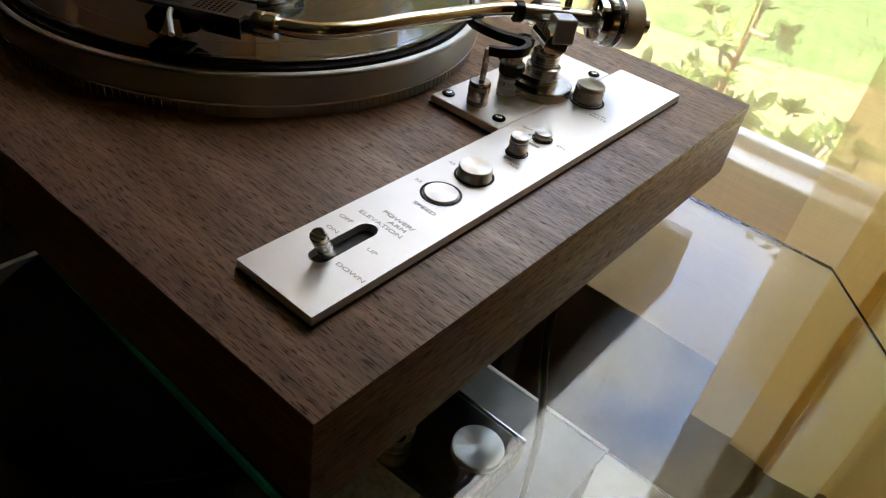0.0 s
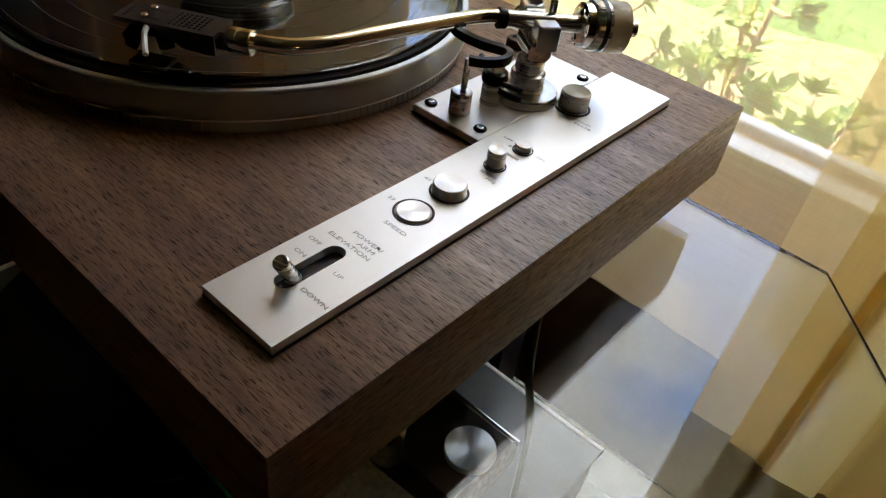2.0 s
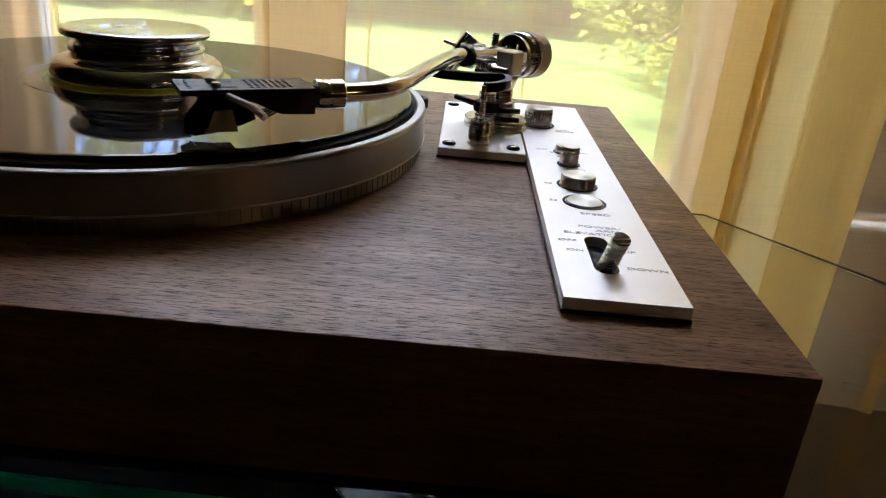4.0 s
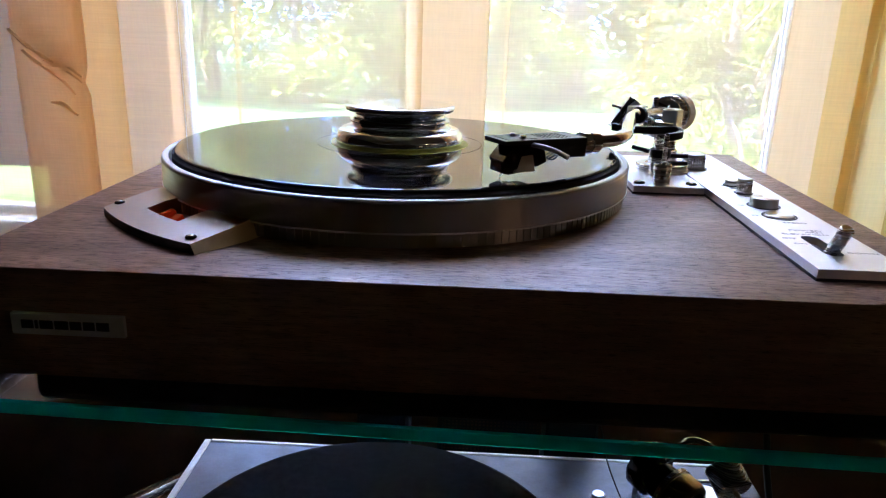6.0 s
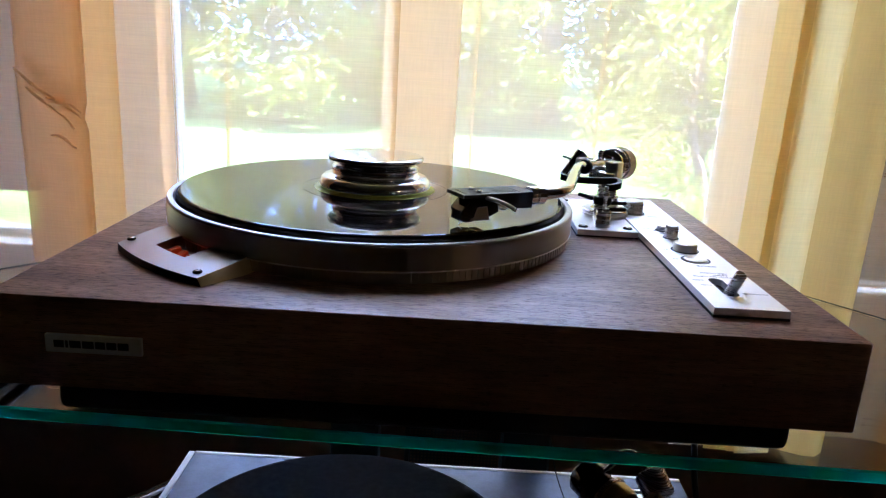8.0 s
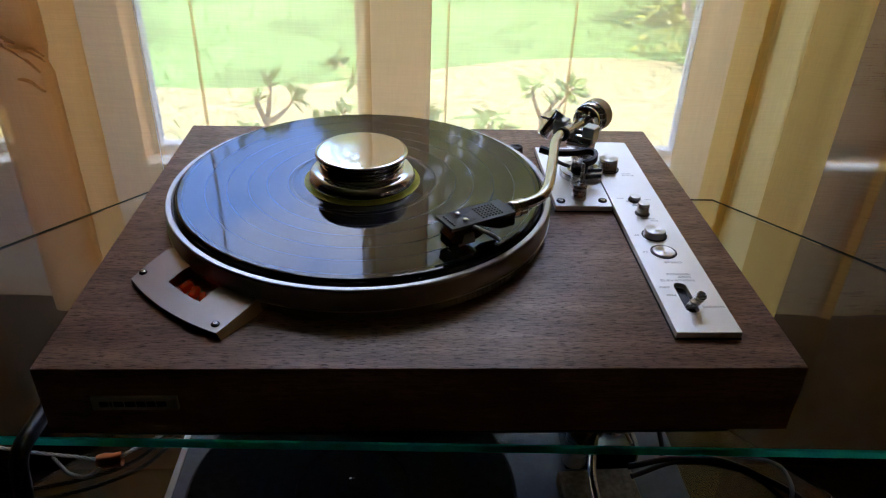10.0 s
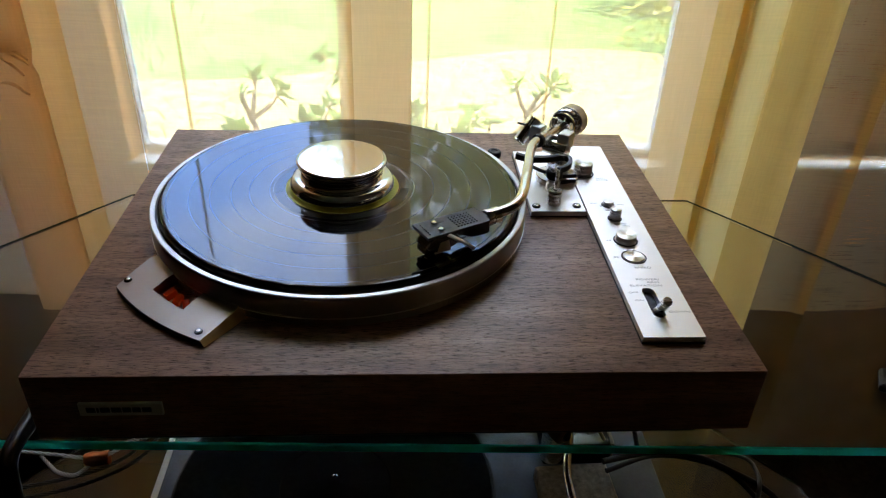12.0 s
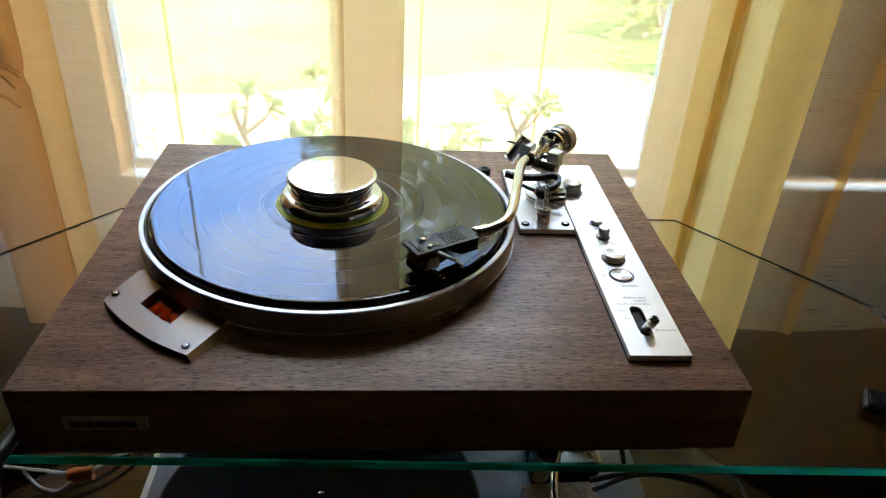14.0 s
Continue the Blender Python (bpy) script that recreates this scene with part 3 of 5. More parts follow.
# platter
platter = part("platter", lathe([(0, 0.0008), (0.150, 0.0008), (0.1571, 0.0010), (0.1571, 0.0086), (0.1588, 0.0092), (0.1594, 0.0098), (0.1594, 0.0248),
                                 (0.1588, 0.0258), (0.1572, 0.0262), (0.1545, 0.0262), (0.1538, 0.0255), (0.1536, 0.0225), (0, 0.0225)], (CX, CY, 0), 220), ALU_RIM, deck,
               "turned aluminium platter with a polished rim", smooth=28)
part("rim_lip", lathe([(0.1546, 0.0263), (0.1550, 0.0267), (0.1584, 0.0267), (0.1590, 0.0261)], (CX, CY, 0), 220), RIM_SATIN, platter, "bright polished rim")
dots = bmesh.new()
for i in range(216):
    a = 2 * math.pi * i / 216
    own = box(0.1560, 0.1576, -0.0014, 0.0014, 0.0014, 0.0084)
    place(own, Matrix.Translation((CX, CY, 0)) @ Matrix.Rotation(a, 4, "Z"))
    add(dots, own)
tagged(part("strobe_dots", dots, ALU_RIM, platter, "ring of small strobe dots", smooth=0), kind="stuff")
part("rim_line", lathe([(0.1580, 0.0086), (0.1597, 0.0088), (0.1597, 0.0096), (0.1580, 0.0098)], (CX, CY, 0), 220), ALU_BRIGHT, platter, "thin bright line round the rim")
part("mat", lathe([(0, 0.0225), (0.1525, 0.0225), (0.1530, 0.0235), (0.1528, 0.0275), (0.1518, 0.0283), (0.147, 0.0283), (0.146, 0.0278), (0, 0.0278)], (CX, CY, 0), 160), RUBBER, platter, "black rubber mat")

# strobe housing: a wedge-shaped sector round the platter's corner
def sector(parent):
    bm = bmesh.new()
    ang_out, ang_in = (215.4, 244.2), (209.6, 246.0)
    R_IN, R_NOTCH, R_OUT = 0.152, 0.179, 0.1968
    K = 28
    def z_at(r):
        return 0.0052 + (R_OUT - r) / (R_OUT - R_IN) * 0.0062
    radii = [R_OUT, 0.188, R_NOTCH, 0.166, R_IN]
    grid = []
    for r in radii:
        u = (R_OUT - r) / (R_OUT - 0.166)
        u = min(u, 1.0)
        a0, a1 = ang_out[0] + (ang_in[0] - ang_out[0]) * u, ang_out[1] + (ang_in[1] - ang_out[1]) * u
        line = []
        for i in range(K + 1):
            a = radians(a0 + (a1 - a0) * i / K)
            line.append((CX + r * math.cos(a), CY + r * math.sin(a), z_at(r)))
        grid.append(line)
    lo, hi = [], []
    for line in grid:
        hi.append([bm.verts.new(p) for p in line])
        lo.append([bm.verts.new((p[0] + (0.0026 if i == K else 0), p[1] - (0.0012 if i == K else 0), 0.0002)) for i, p in enumerate(line)])
    notch = set()
    for i in range(K):
        if 9 <= i < 19:
            notch.add(i)
    def solid(j, i):
        return 0 <= j < len(radii) - 1 and 0 <= i < K and not (j >= 2 and i in notch)
    for j in range(len(radii) - 1):
        for i in range(K):
            if not solid(j, i):
                continue
            bm.faces.new((hi[j][i], hi[j][i + 1], hi[j + 1][i + 1], hi[j + 1][i]))
            bm.faces.new((lo[j][i], lo[j + 1][i], lo[j + 1][i + 1], lo[j][i + 1]))
            for (jj, ii), (p, q) in (((j - 1, i), ((j, i), (j, i + 1))), ((j + 1, i), ((j + 1, i), (j + 1, i + 1))), ((j, i - 1), ((j, i), (j + 1, i))), ((j, i + 1), ((j, i + 1), (j + 1, i + 1)))):
                if not solid(jj, ii):
                    f = bm.faces.new((lo[p[0]][p[1]], lo[q[0]][q[1]], hi[q[0]][q[1]], hi[p[0]][p[1]]))
                    f.material_index = 1 if (jj, ii) == (j, i + 1) and i == K - 1 else 2 if jj < 0 else 0
    return part("strobe_housing", bm, [HOUSING, GOLD_SHEEN_EDGE, BLACK], parent, "grey metal strobe housing with two screws", smooth=30)


HOUSING = brushed("satin_grey_metal", (0.50, 0.49, 0.48), 0.42, "x", 0.05)
housing = sector(deck)


def screw(x, y, z, parent, r=0.0036):
    s = part("screw", lathe([(0, 0.0001), (r, 0.0001), (r, 0.0008), (r * 0.85, 0.0014), (r * 0.62, 0.0014), (r * 0.60, 0.0004), (0, 0.0004)], (x, y, z), 20), BLACK_GLOSS, parent, "dark socket screw with a bright centre")
    part("socket", lathe([(0, 0.0005), (r * 0.52, 0.0005), (r * 0.52, 0.0017), (r * 0.40, 0.0019), (r * 0.24, 0.0019), (r * 0.22, 0.0009), (0, 0.0009)], (x, y, z), 16), CHROME, s)


screw(-0.206, 0.0985, 0.0062, housing, 0.0030)
screw(-0.1405, 0.0375, 0.0058, housing, 0.0030)
pr = bmesh.new()
for k in range(3):
    a = radians(225.5 + 3.0 * k)
    c = Vector((CX + 0.1695 * math.cos(a), CY + 0.1695 * math.sin(a), 0))
    own = box(-0.0045, 0.0045, -0.0026, 0.0026, 0.0006, 0.0062 - 0.0012 * k, 0.0006)
    place(own, Matrix.Translation(c) @ Matrix.Rotation(a + 0.5 * k, 4, "Z") @ Matrix.Rotation(radians(14), 4, "Y"))
    add(pr, own)
part("strobe_prism", pr, ORANGE, housing, "glowing orange strobe prism", smooth=0)

# control strip
SX0, SX1, SY0, SY1, SZ = 0.167, 0.212, 0.029, 0.349, 0.0062
SLOT = (0.1865, 0.0560, 0.0835, 0.0048)


def strip_plate(parent):
    """The strip with its long slot cut through."""
    bm = bmesh.new()
    cx, ya, yb, r = SLOT
    arc = [(cx + r * math.cos(a), yb + r * math.sin(a)) for a in (math.pi * i / 10 for i in range(11))]
    arc += [(cx + r * math.cos(a), ya + r * math.sin(a)) for a in (math.pi + math.pi * i / 10 for i in range(11))]
    k = len(arc)
    corners = [(SX1, SY1), (SX0, SY1), (SX0, SY0), (SX1, SY0)]
    def sheet(z):
        inner = [bm.verts.new((x, y, z)) for x, y in arc]
        outer = [bm.verts.new((x, y, z)) for x, y in corners]
        bm.faces.new([outer[0], outer[1], *[inner[i] for i in range(10, -1, -1)]])
        bm.faces.new([outer[1], outer[2], inner[11], inner[10]])
        bm.faces.new([outer[2], outer[3], *[inner[i] for i in range(21, 10, -1)]])
        bm.faces.new([outer[3], outer[0], inner[0], inner[21]])
        return inner, outer
    ti, to = sheet(SZ)
    ci, co = sheet(0.0002)
    for i in range(k):
        bm.faces.new((ti[i], ti[(i + 1) % k], ci[(i + 1) % k], ci[i]))
    for i in range(4):
        bm.faces.new((to[i], to[(i + 1) % 4], co[(i + 1) % 4], co[i]))
    return part("control_strip", bm, ALU, parent, "satin aluminium control strip", smooth=0)


strip = strip_plate(deck)
part("strip_edge", box(SX0 - 0.0004, SX1 + 0.0004, SY0 - 0.0004, SY1 + 0.0004, 0.0001, 0.0016), INK_BLACK, strip, smooth=0)
part("slot_floor", box(0.180, 0.193, 0.049, 0.090, 0.0016, 0.0019), INK_BLACK, strip, smooth=0)
lever = part("lever", lathe(rod(0.0036, 0.0200, 0.0006), (0.1868, 0.0610, 0.0030), 24, pose(0, 0, 0, 27, 7, 0)), STEEL, strip, "steel toggle lever")


def button(y, h, r=0.0088):
    w = part("button_well", lathe([(r + 0.0003, 0.0001), (r + 0.0016, 0.0001), (r + 0.0016, 0.0003), (r + 0.0003, 0.0003)], (0.1885, y, SZ), 40), INK_BLACK, strip, smooth=0)
    part("button", lathe([(0, 0), (r, 0), (r, h - 0.0008), (r - 0.0006, h), (0, h - 0.0003)], (0.1885, y, SZ), 48), SPUN, strip, "round spun aluminium push button")


SPUN = turned(mat("spun_aluminium", (0.82, 0.81, 0.78), 0.36, 1.0), 0.85)
button(0.1315, 0.0010)
button(0.1575, 0.0058)


def knob(name, x, y, r, h, label, ribs=26):
    bm = bmesh.new()
    pts = []
    for i in range(ribs * 2):
        a = math.pi * i / ribs
        q = r if i % 2 else r * 0.965
        pts.append((x + q * math.cos(a), y + q * math.sin(a)))
    prism(pts, SZ + 0.0004, SZ + h * 0.82, 0, bm)
    k = part(name, bm, STEEL, strip, label, smooth=20)
    part("cap", lathe([(0, h * 0.82), (r * 0.97, h * 0.82), (r * 0.97, h - 0.0005), (r * 0.93, h), (0, h - 0.0002)], (x, y, SZ), 32), SPUN, k)
    part("skirt", lathe([(r * 1.05, 0.0001), (r * 1.22, 0.0001), (r * 1.22, 0.0004), (r * 1.05, 0.0004)], (x, y, SZ), 32), INK_BLACK, k, smooth=0)
    return k


knob("anti_skate_knob", 0.1785, 0.284, 0.0092, 0.0118, "fluted silver dial knob", 34)
knob("speed_trim_knob", 0.1885, 0.1945, 0.0052, 0.0105, "small silver trim knob", 20)
knob("selector_knob", 0.1885, 0.2195, 0.0049, 0.0042, "tiny low silver knob", 20)
LZ = SZ + 0.00005
lettering("POWER/", 0.1905, 0.0985, LZ, 0.00336, INK, strip, 1.5)
lettering("ARM", 0.1935, 0.0945, LZ, 0.00336, INK, strip, 1.5)
lettering("ELEVATION", 0.1870, 0.0902, LZ, 0.00336, INK, strip, 1.5)
lettering("OFF", 0.1745, 0.0812, LZ, 0.00302, INK, strip, 1.5)
lettering("ON", 0.1765, 0.0712, LZ, 0.00302, INK, strip, 1.5)
lettering("UP", 0.1985, 0.0735, LZ, 0.00302, INK, strip, 1.5)
lettering("DOWN", 0.2025, 0.0570, LZ, 0.00319, INK, strip, 1.5)
lettering("SPEED", 0.1915, 0.1150, LZ, 0.00336, INK, strip, 1.55)
lettering("33", 0.1738, 0.1305, LZ, 0.00302, INK, strip, 1.5)
lettering("45", 0.1738, 0.1565, LZ, 0.00302, INK, strip, 1.5)
lettering("SPEED", 0.1915, 0.1845, LZ, 0.00269, INK, strip, 1.5)
lettering("ADJ", 0.1955, 0.1812, LZ, 0.00269, INK, strip, 1.5)
lettering("OFF", 0.1760, 0.2215, LZ, 0.00252, INK, strip, 1.5)
lettering("ON", 0.2005, 0.2195, LZ, 0.00252, INK, strip, 1.5)
lettering("ANTI", 0.1940, 0.2725, LZ, 0.00269, INK, strip, 1.5)
lettering("SKATE", 0.1950, 0.2690, LZ, 0.00269, INK, strip, 1.5)
part("printed_bar", box(0.184, 0.193, 0.2085, 0.2105, SZ, LZ + 0.00008), INK, strip, smooth=0)
part("printed_mark", box(0.1805, 0.1822, 0.2165, 0.2182, SZ, LZ + 0.00008), INK, strip, smooth=0)

# arm plate
plate = part("arm_plate", box(0.1155, 0.1660, 0.2075, 0.3350, 0.0002, 0.0060, 0.0005), ALU, deck, "satin aluminium tonearm base plate", smooth=0)
part("plate_edge", box(0.1150, 0.1663, 0.2071, 0.3355, 0.0001, 0.0014), INK_BLACK, plate, smooth=0)
for sx, sy in ((0.1215, 0.2165), (0.1590, 0.2175), (0.1600, 0.3235), (0.1215, 0.3235)):
    screw(sx, sy, 0.0060, plate, 0.0040)

part("rear_stud", lathe([(0, 0.0002), (0.0066, 0.0002), (0.0070, 0.0010), (0.0070, 0.0062), (0.0060, 0.0072), (0.0035, 0.0072), (0.0030, 0.0062), (0, 0.0062)], (0.0960, 0.3340, 0), 28), BLACK, deck, "small black stud behind the platter")

# tonearm
arm = part("tonearm", lathe([(0, 0.006), (0.0205, 0.006), (0.0205, 0.0112), (0.0198, 0.0120), (0.0115, 0.0122), (0.0108, 0.0130), (0.0108, 0.0225), (0.0100, 0.0232),
                             (0.0088, 0.0234), (0.0088, 0.0310), (0.0080, 0.0318), (0, 0.0318)], (0.1500, 0.2710, 0), 56), STEEL, deck,
           "steel tonearm pillar and its arm")
Z = 0.0500
ARM_LINE = [(0.0665, 0.1265, Z - 0.002), (0.0740, 0.1310, Z - 0.002), (0.0815, 0.1360, Z - 0.0018), (0.0885, 0.1430, Z - 0.0015), (0.0940, 0.1530, Z - 0.001), (0.0985, 0.1670, Z - 0.0008),
            (0.1040, 0.1900, Z), (0.1095, 0.2140, Z), (0.1150, 0.2380, Z), (0.1190, 0.2520, Z), (0.1245, 0.2630, Z), (0.1300, 0.2705, Z - 0.0012)]
part("arm_tube", tube(spline(ARM_LINE, 6), 0.0044, 20), CHROME_WARM, arm, "curved polished nickel arm tube", smooth=60)
REAR = (Vector((0.1595, 0.3105, 0.0462)) - Vector((0.1270, 0.2663, 0.0490))).normalized()
P2 = Vector((0.1270, 0.2663, 0.0490))
part("collar", lathe([(0, -0.0025), (0.0062, -0.0025), (0.0064, -0.002), (0.0064, 0.002), (0.0062, 0.0025), (0, 0.0025)], P2, 28, aim(REAR)), BLACK, arm, "black arm collar")
part("rear_tube", lathe(rod(0.0054, 0.062, 0.0006), P2, 28, aim(REAR)), STEEL, arm, "satin rear arm tube")
CW = Vector((0.1580, 0.3085, 0.0462))
cw = part("counterweight", lathe([(0, 0.004), (0.0148, 0.004), (0.0154, 0.0048), (0.0154, 0.0260), (0.0146, 0.0268), (0, 0.0268)], CW, 48, aim(REAR)), STEEL, arm, "turned steel counterweight with an ivory rear face")
part("scale_ring", lathe([(0, -0.002), (0.0128, -0.002), (0.0134, -0.0015), (0.0136, 0.0042), (0, 0.0042)], CW, 40, aim(REAR)), CHROME, cw, "chrome tracking force dial")
part("groove_ring", lathe([(0.0150, 0.0085), (0.01565, 0.0088), (0.01565, 0.0118), (0.0150, 0.0121)], CW, 48, aim(REAR)), BLACK, cw, "black band")
part("ivory_band", lathe([(0.0150, 0.0135), (0.01575, 0.0138), (0.01575, 0.0262), (0.0150, 0.0265)], CW, 48, aim(REAR)), IVORY, cw, "ivory coloured band")
part("stub", lathe(rod(0.0052, 0.010, 0.0006), CW + REAR * 0.0262, 24, aim(REAR)), STEEL, cw)
# gimbal
part("gimbal", lathe([(0, -0.012), (0.0072, -0.012), (0.0078, -0.0114), (0.0078, 0.0114), (0.0072, 0.012), (0, 0.012)], (0.1470, 0.2760, Z - 0.0125), 32, aim((REAR.y, -REAR.x, 0))), CHROME, arm, "chrome pivot housing")
SIDE = Vector((REAR.y, -REAR.x, 0))
ang = math.degrees(math.atan2(SIDE.y, SIDE.x))
for s, h in ((0.0145, 0.0135), (-0.0150, 0.0135)):
    c = Vector((0.1430, 0.2830, Z - 0.0035)) + SIDE * s
    part("bearing_block", place(box(-0.0060, 0.0060, -0.0068, 0.0068, -0.0080, 0.0074, 0.0009), Matrix.Translation(c) @ pose(0, 0, 0, 0, 0, ang)), ALU_BRIGHT, arm, "polished bearing block", smooth=0)
part("cross_pin", lathe(rod(0.0028, 0.036, 0.0004), Vector((0.1430, 0.2830, Z - 0.0040)) - SIDE * 0.018, 16, aim(SIDE)), STEEL, arm)
part("pivot_post", box(0.1420, 0.1560, 0.2700, 0.2780, 0.0300, 0.0400, 0.0015), STEEL, arm, smooth=0)
LW = Vector((0.1185, 0.2990, 0.0405))
LD = Vector((0.55, 0.10, 0.83)).normalized()
lat = part("lateral_weight", lathe([(0, 0), (0.0060, 0), (0.0066, 0.0006), (0.0066, 0.0012), (0.0058, 0.0018), (0.0058, 0.0265), (0.0062, 0.0270), (0.0062, 0.0280), (0.0056, 0.0285), (0, 0.0285)], LW - LD * 0.008, 28, aim(LD)), CHROME, arm, "chrome lateral balance weight")
part("pin", lathe(rod(0.0011, 0.013, 0.0002), LW + LD * 0.011 + Vector((-0.013, 0.0, 0.003)), 10, aim((1, 0, -0.25))), STEEL, lat)
part("lock_stud", lathe(rod(0.0024, 0.0085, 0.0005), Vector((0.1450, 0.2925, Z + 0.0030)), 16), STEEL, arm, "steel locking stud")
# cueing
CUE_Z = 0.0410


def cue_bar(line, wide, thick):
    """A flat bar bent along a line seen from above."""
    pts, own = spline(line, 8), bmesh.new()
    rows = []
    for i, p in enumerate(pts):
        p = Vector(p)
        d = Vector(pts[min(i + 1, len(pts) - 1)]) - Vector(pts[max(i - 1, 0)])
        s_ = Vector((-d.y, d.x, 0)).normalized() * wide
        u = Vector((0, 0, thick))
        rows.append([own.verts.new(q) for q in (p + s_ - u, p - s_ - u, p - s_ + u, p + s_ + u)])
    for q, w in zip(rows, rows[1:]):
        for k in range(4):
            own.faces.new((q[k], q[(k + 1) % 4], w[(k + 1) % 4], w[k]))
    own.faces.new(rows[0])
    own.faces.new(rows[-1][::-1])
    return own


part("cue_rest", cue_bar([(0.1040, 0.2480, CUE_Z + 0.001), (0.1130, 0.2440, CUE_Z), (0.1230, 0.2425, CUE_Z), (0.1340, 0.2435, CUE_Z), (0.1440, 0.2475, CUE_Z)], 0.0024, 0.0026), BLACK, arm, "black curved cueing rest", smooth=30)
part("hook", cue_bar([(0.1400, 0.2450, CUE_Z), (0.1470, 0.2470, CUE_Z), (0.1520, 0.2445, CUE_Z), (0.1530, 0.2390, CUE_Z - 0.001), (0.1505, 0.2330, CUE_Z - 0.0015), (0.1450, 0.2275, CUE_Z - 0.002), (0.1392, 0.2236, CUE_Z - 0.002)], 0.0018, 0.0026), BLACK, arm, "black arm rest hook", smooth=30)
post = part("cue_lift", lathe([(0, 0.006), (0.0064, 0.006), (0.0064, 0.0192), (0.0058, 0.0200), (0, 0.0200)], (0.1385, 0.2225, 0), 28), STEEL, arm, "steel cueing lift cylinder")
part("lift_rod", lathe(rod(0.0018, 0.0205, 0.0003), (0.1390, 0.2232, 0.0195), 14), STEEL, post)
rest = part("rest_post", lathe([(0, 0.006), (0.0068, 0.006), (0.0068, 0.0185), (0.0060, 0.0190), (0.0052, 0.0192), (0.0052, 0.0315), (0, 0.0315)], (0.1420, 0.2480, 0), 28), STEEL, arm, "steel arm rest post")
part("rest_collar", lathe([(0.0050, 0.0200), (0.0076, 0.0203), (0.0080, 0.0225), (0.0076, 0.0262), (0.0050, 0.0268)], (0.1420, 0.2480, 0), 24), BLACK, rest, "black clamp")
for zz in (0.0215, 0.0160):
    part("thumb_screw", lathe(rod(0.0017, 0.019, 0.0003), (0.1440, 0.2460, zz), 12, aim((1, 0.12, 0))), SATIN_BLACK, rest)
part("clamp_lever", tube(spline([(0.1340, 0.2500, 0.0240), (0.1280, 0.2530, 0.0250), (0.1230, 0.2580, 0.0255)], 5), 0.0018, 8), BLACK, rest)

# headshell and cartridge
HA = Vector((0.0490, 0.0275, 0)).normalized()
HB = Vector((-HA.y, HA.x, 0))
HM = Matrix((( HA.x, HB.x, 0, 0.0115), (HA.y, HB.y, 0, 0.0930), (0, 0, 1, 0), (0, 0, 0, 1)))


def shell_plate(parent):
    """Headshell top with its rows of round holes, in its own directions."""
    bm = bmesh.new()
    L, Wd, top, low = 0.0545, 0.0112, 0.0532, 0.0508
    nx, ny = 20, 8
    holes = set()
    for i in range(10, 17):
        for j in range(1, 7):
            holes.add((i, j))
    for j in range(1, 7):
        holes.add((1, j))
    dx, dy = L / nx, 2 * Wd / ny
    seen = {}
    def vert(x, y, z):
        key = (round(x, 6), round(y, 6), z)
        if key not in seen:
            seen[key] = bm.verts.new((x, y, z))
        return seen[key]
    for i in range(nx):
        for j in range(ny):
            xa, ya = i * dx, -Wd + j * dy
            cs = [(xa, ya), (xa + dx, ya), (xa + dx, ya + dy), (xa, ya + dy)]
            if (i, j) in holes:
                cxh, cyh, r = xa + dx / 2, ya + dy / 2, 0.00098
                ring = [(cxh + r * math.cos(math.pi / 4 * k - math.pi * 0.75), cyh + r * math.sin(math.pi / 4 * k - math.pi * 0.75)) for k in range(8)]
                for k in range(4):
                    a, b_ = cs[k], cs[(k + 1) % 4]
                    q = [ring[2 * k], ring[2 * k + 1], ring[(2 * k + 2) % 8]]
                    bm.faces.new([vert(*a, top), vert(*b_, top), vert(*q[2], top), vert(*q[1], top), vert(*q[0], top)])
                for k in range(8):
                    a, b_ = ring[k], ring[(k + 1) % 8]
                    bm.faces.new([vert(*a, top), vert(*b_, top), vert(*b_, low), vert(*a, low)])
            else:
                bm.faces.new([vert(*c, top) for c in cs])
    rim = [(0, -Wd), (L, -Wd), (L, Wd), (0, Wd)]
    for k in range(4):
        a, b_ = rim[k], rim[(k + 1) % 4]
        bm.faces.new([bm.verts.new((*a, top)), bm.verts.new((*b_, top)), bm.verts.new((*b_, low)), bm.verts.new((*a, low))])
    bm.faces.new([bm.verts.new((*c, low + 0.0002)) for c in rim])
    place(bm, HM)
    return part("headshell", bm, SHELL, parent, "black perforated headshell", smooth=0)


SHELL = speckled("black_anodised", (0.018, 0.018, 0.020), 0.36, 0.2, 200, 0.05, 0.0)
shell = shell_plate(arm)
side = bmesh.new()
for s in (-0.0107, 0.0095):
    own = bmesh.new()
    pts = [(0.022, 0.0509), (0.0545, 0.0509), (0.0545, 0.0420), (0.0400, 0.0425), (0.030, 0.0470)]
    lo = [own.verts.new((x, s, z)) for x, z in pts]
    hi = [own.verts.new((x, s + 0.0012, z)) for x, z in pts]
    own.faces.new(lo)
    own.faces.new(hi[::-1])
    for k in range(5):
        own.faces.new((lo[k], lo[(k + 1) % 5], hi[(k + 1) % 5], hi[k]))
    add(side, own)
part("side_rib", place(side, HM), SHELL, shell, smooth=0)
part("shell_neck", place(box(0.0500, 0.0585, -0.0058, 0.0058, 0.0430, 0.0528, 0.0015), HM), SHELL, shell, smooth=0)
axis = pose(0, 0, 0, 0, 90, 0)
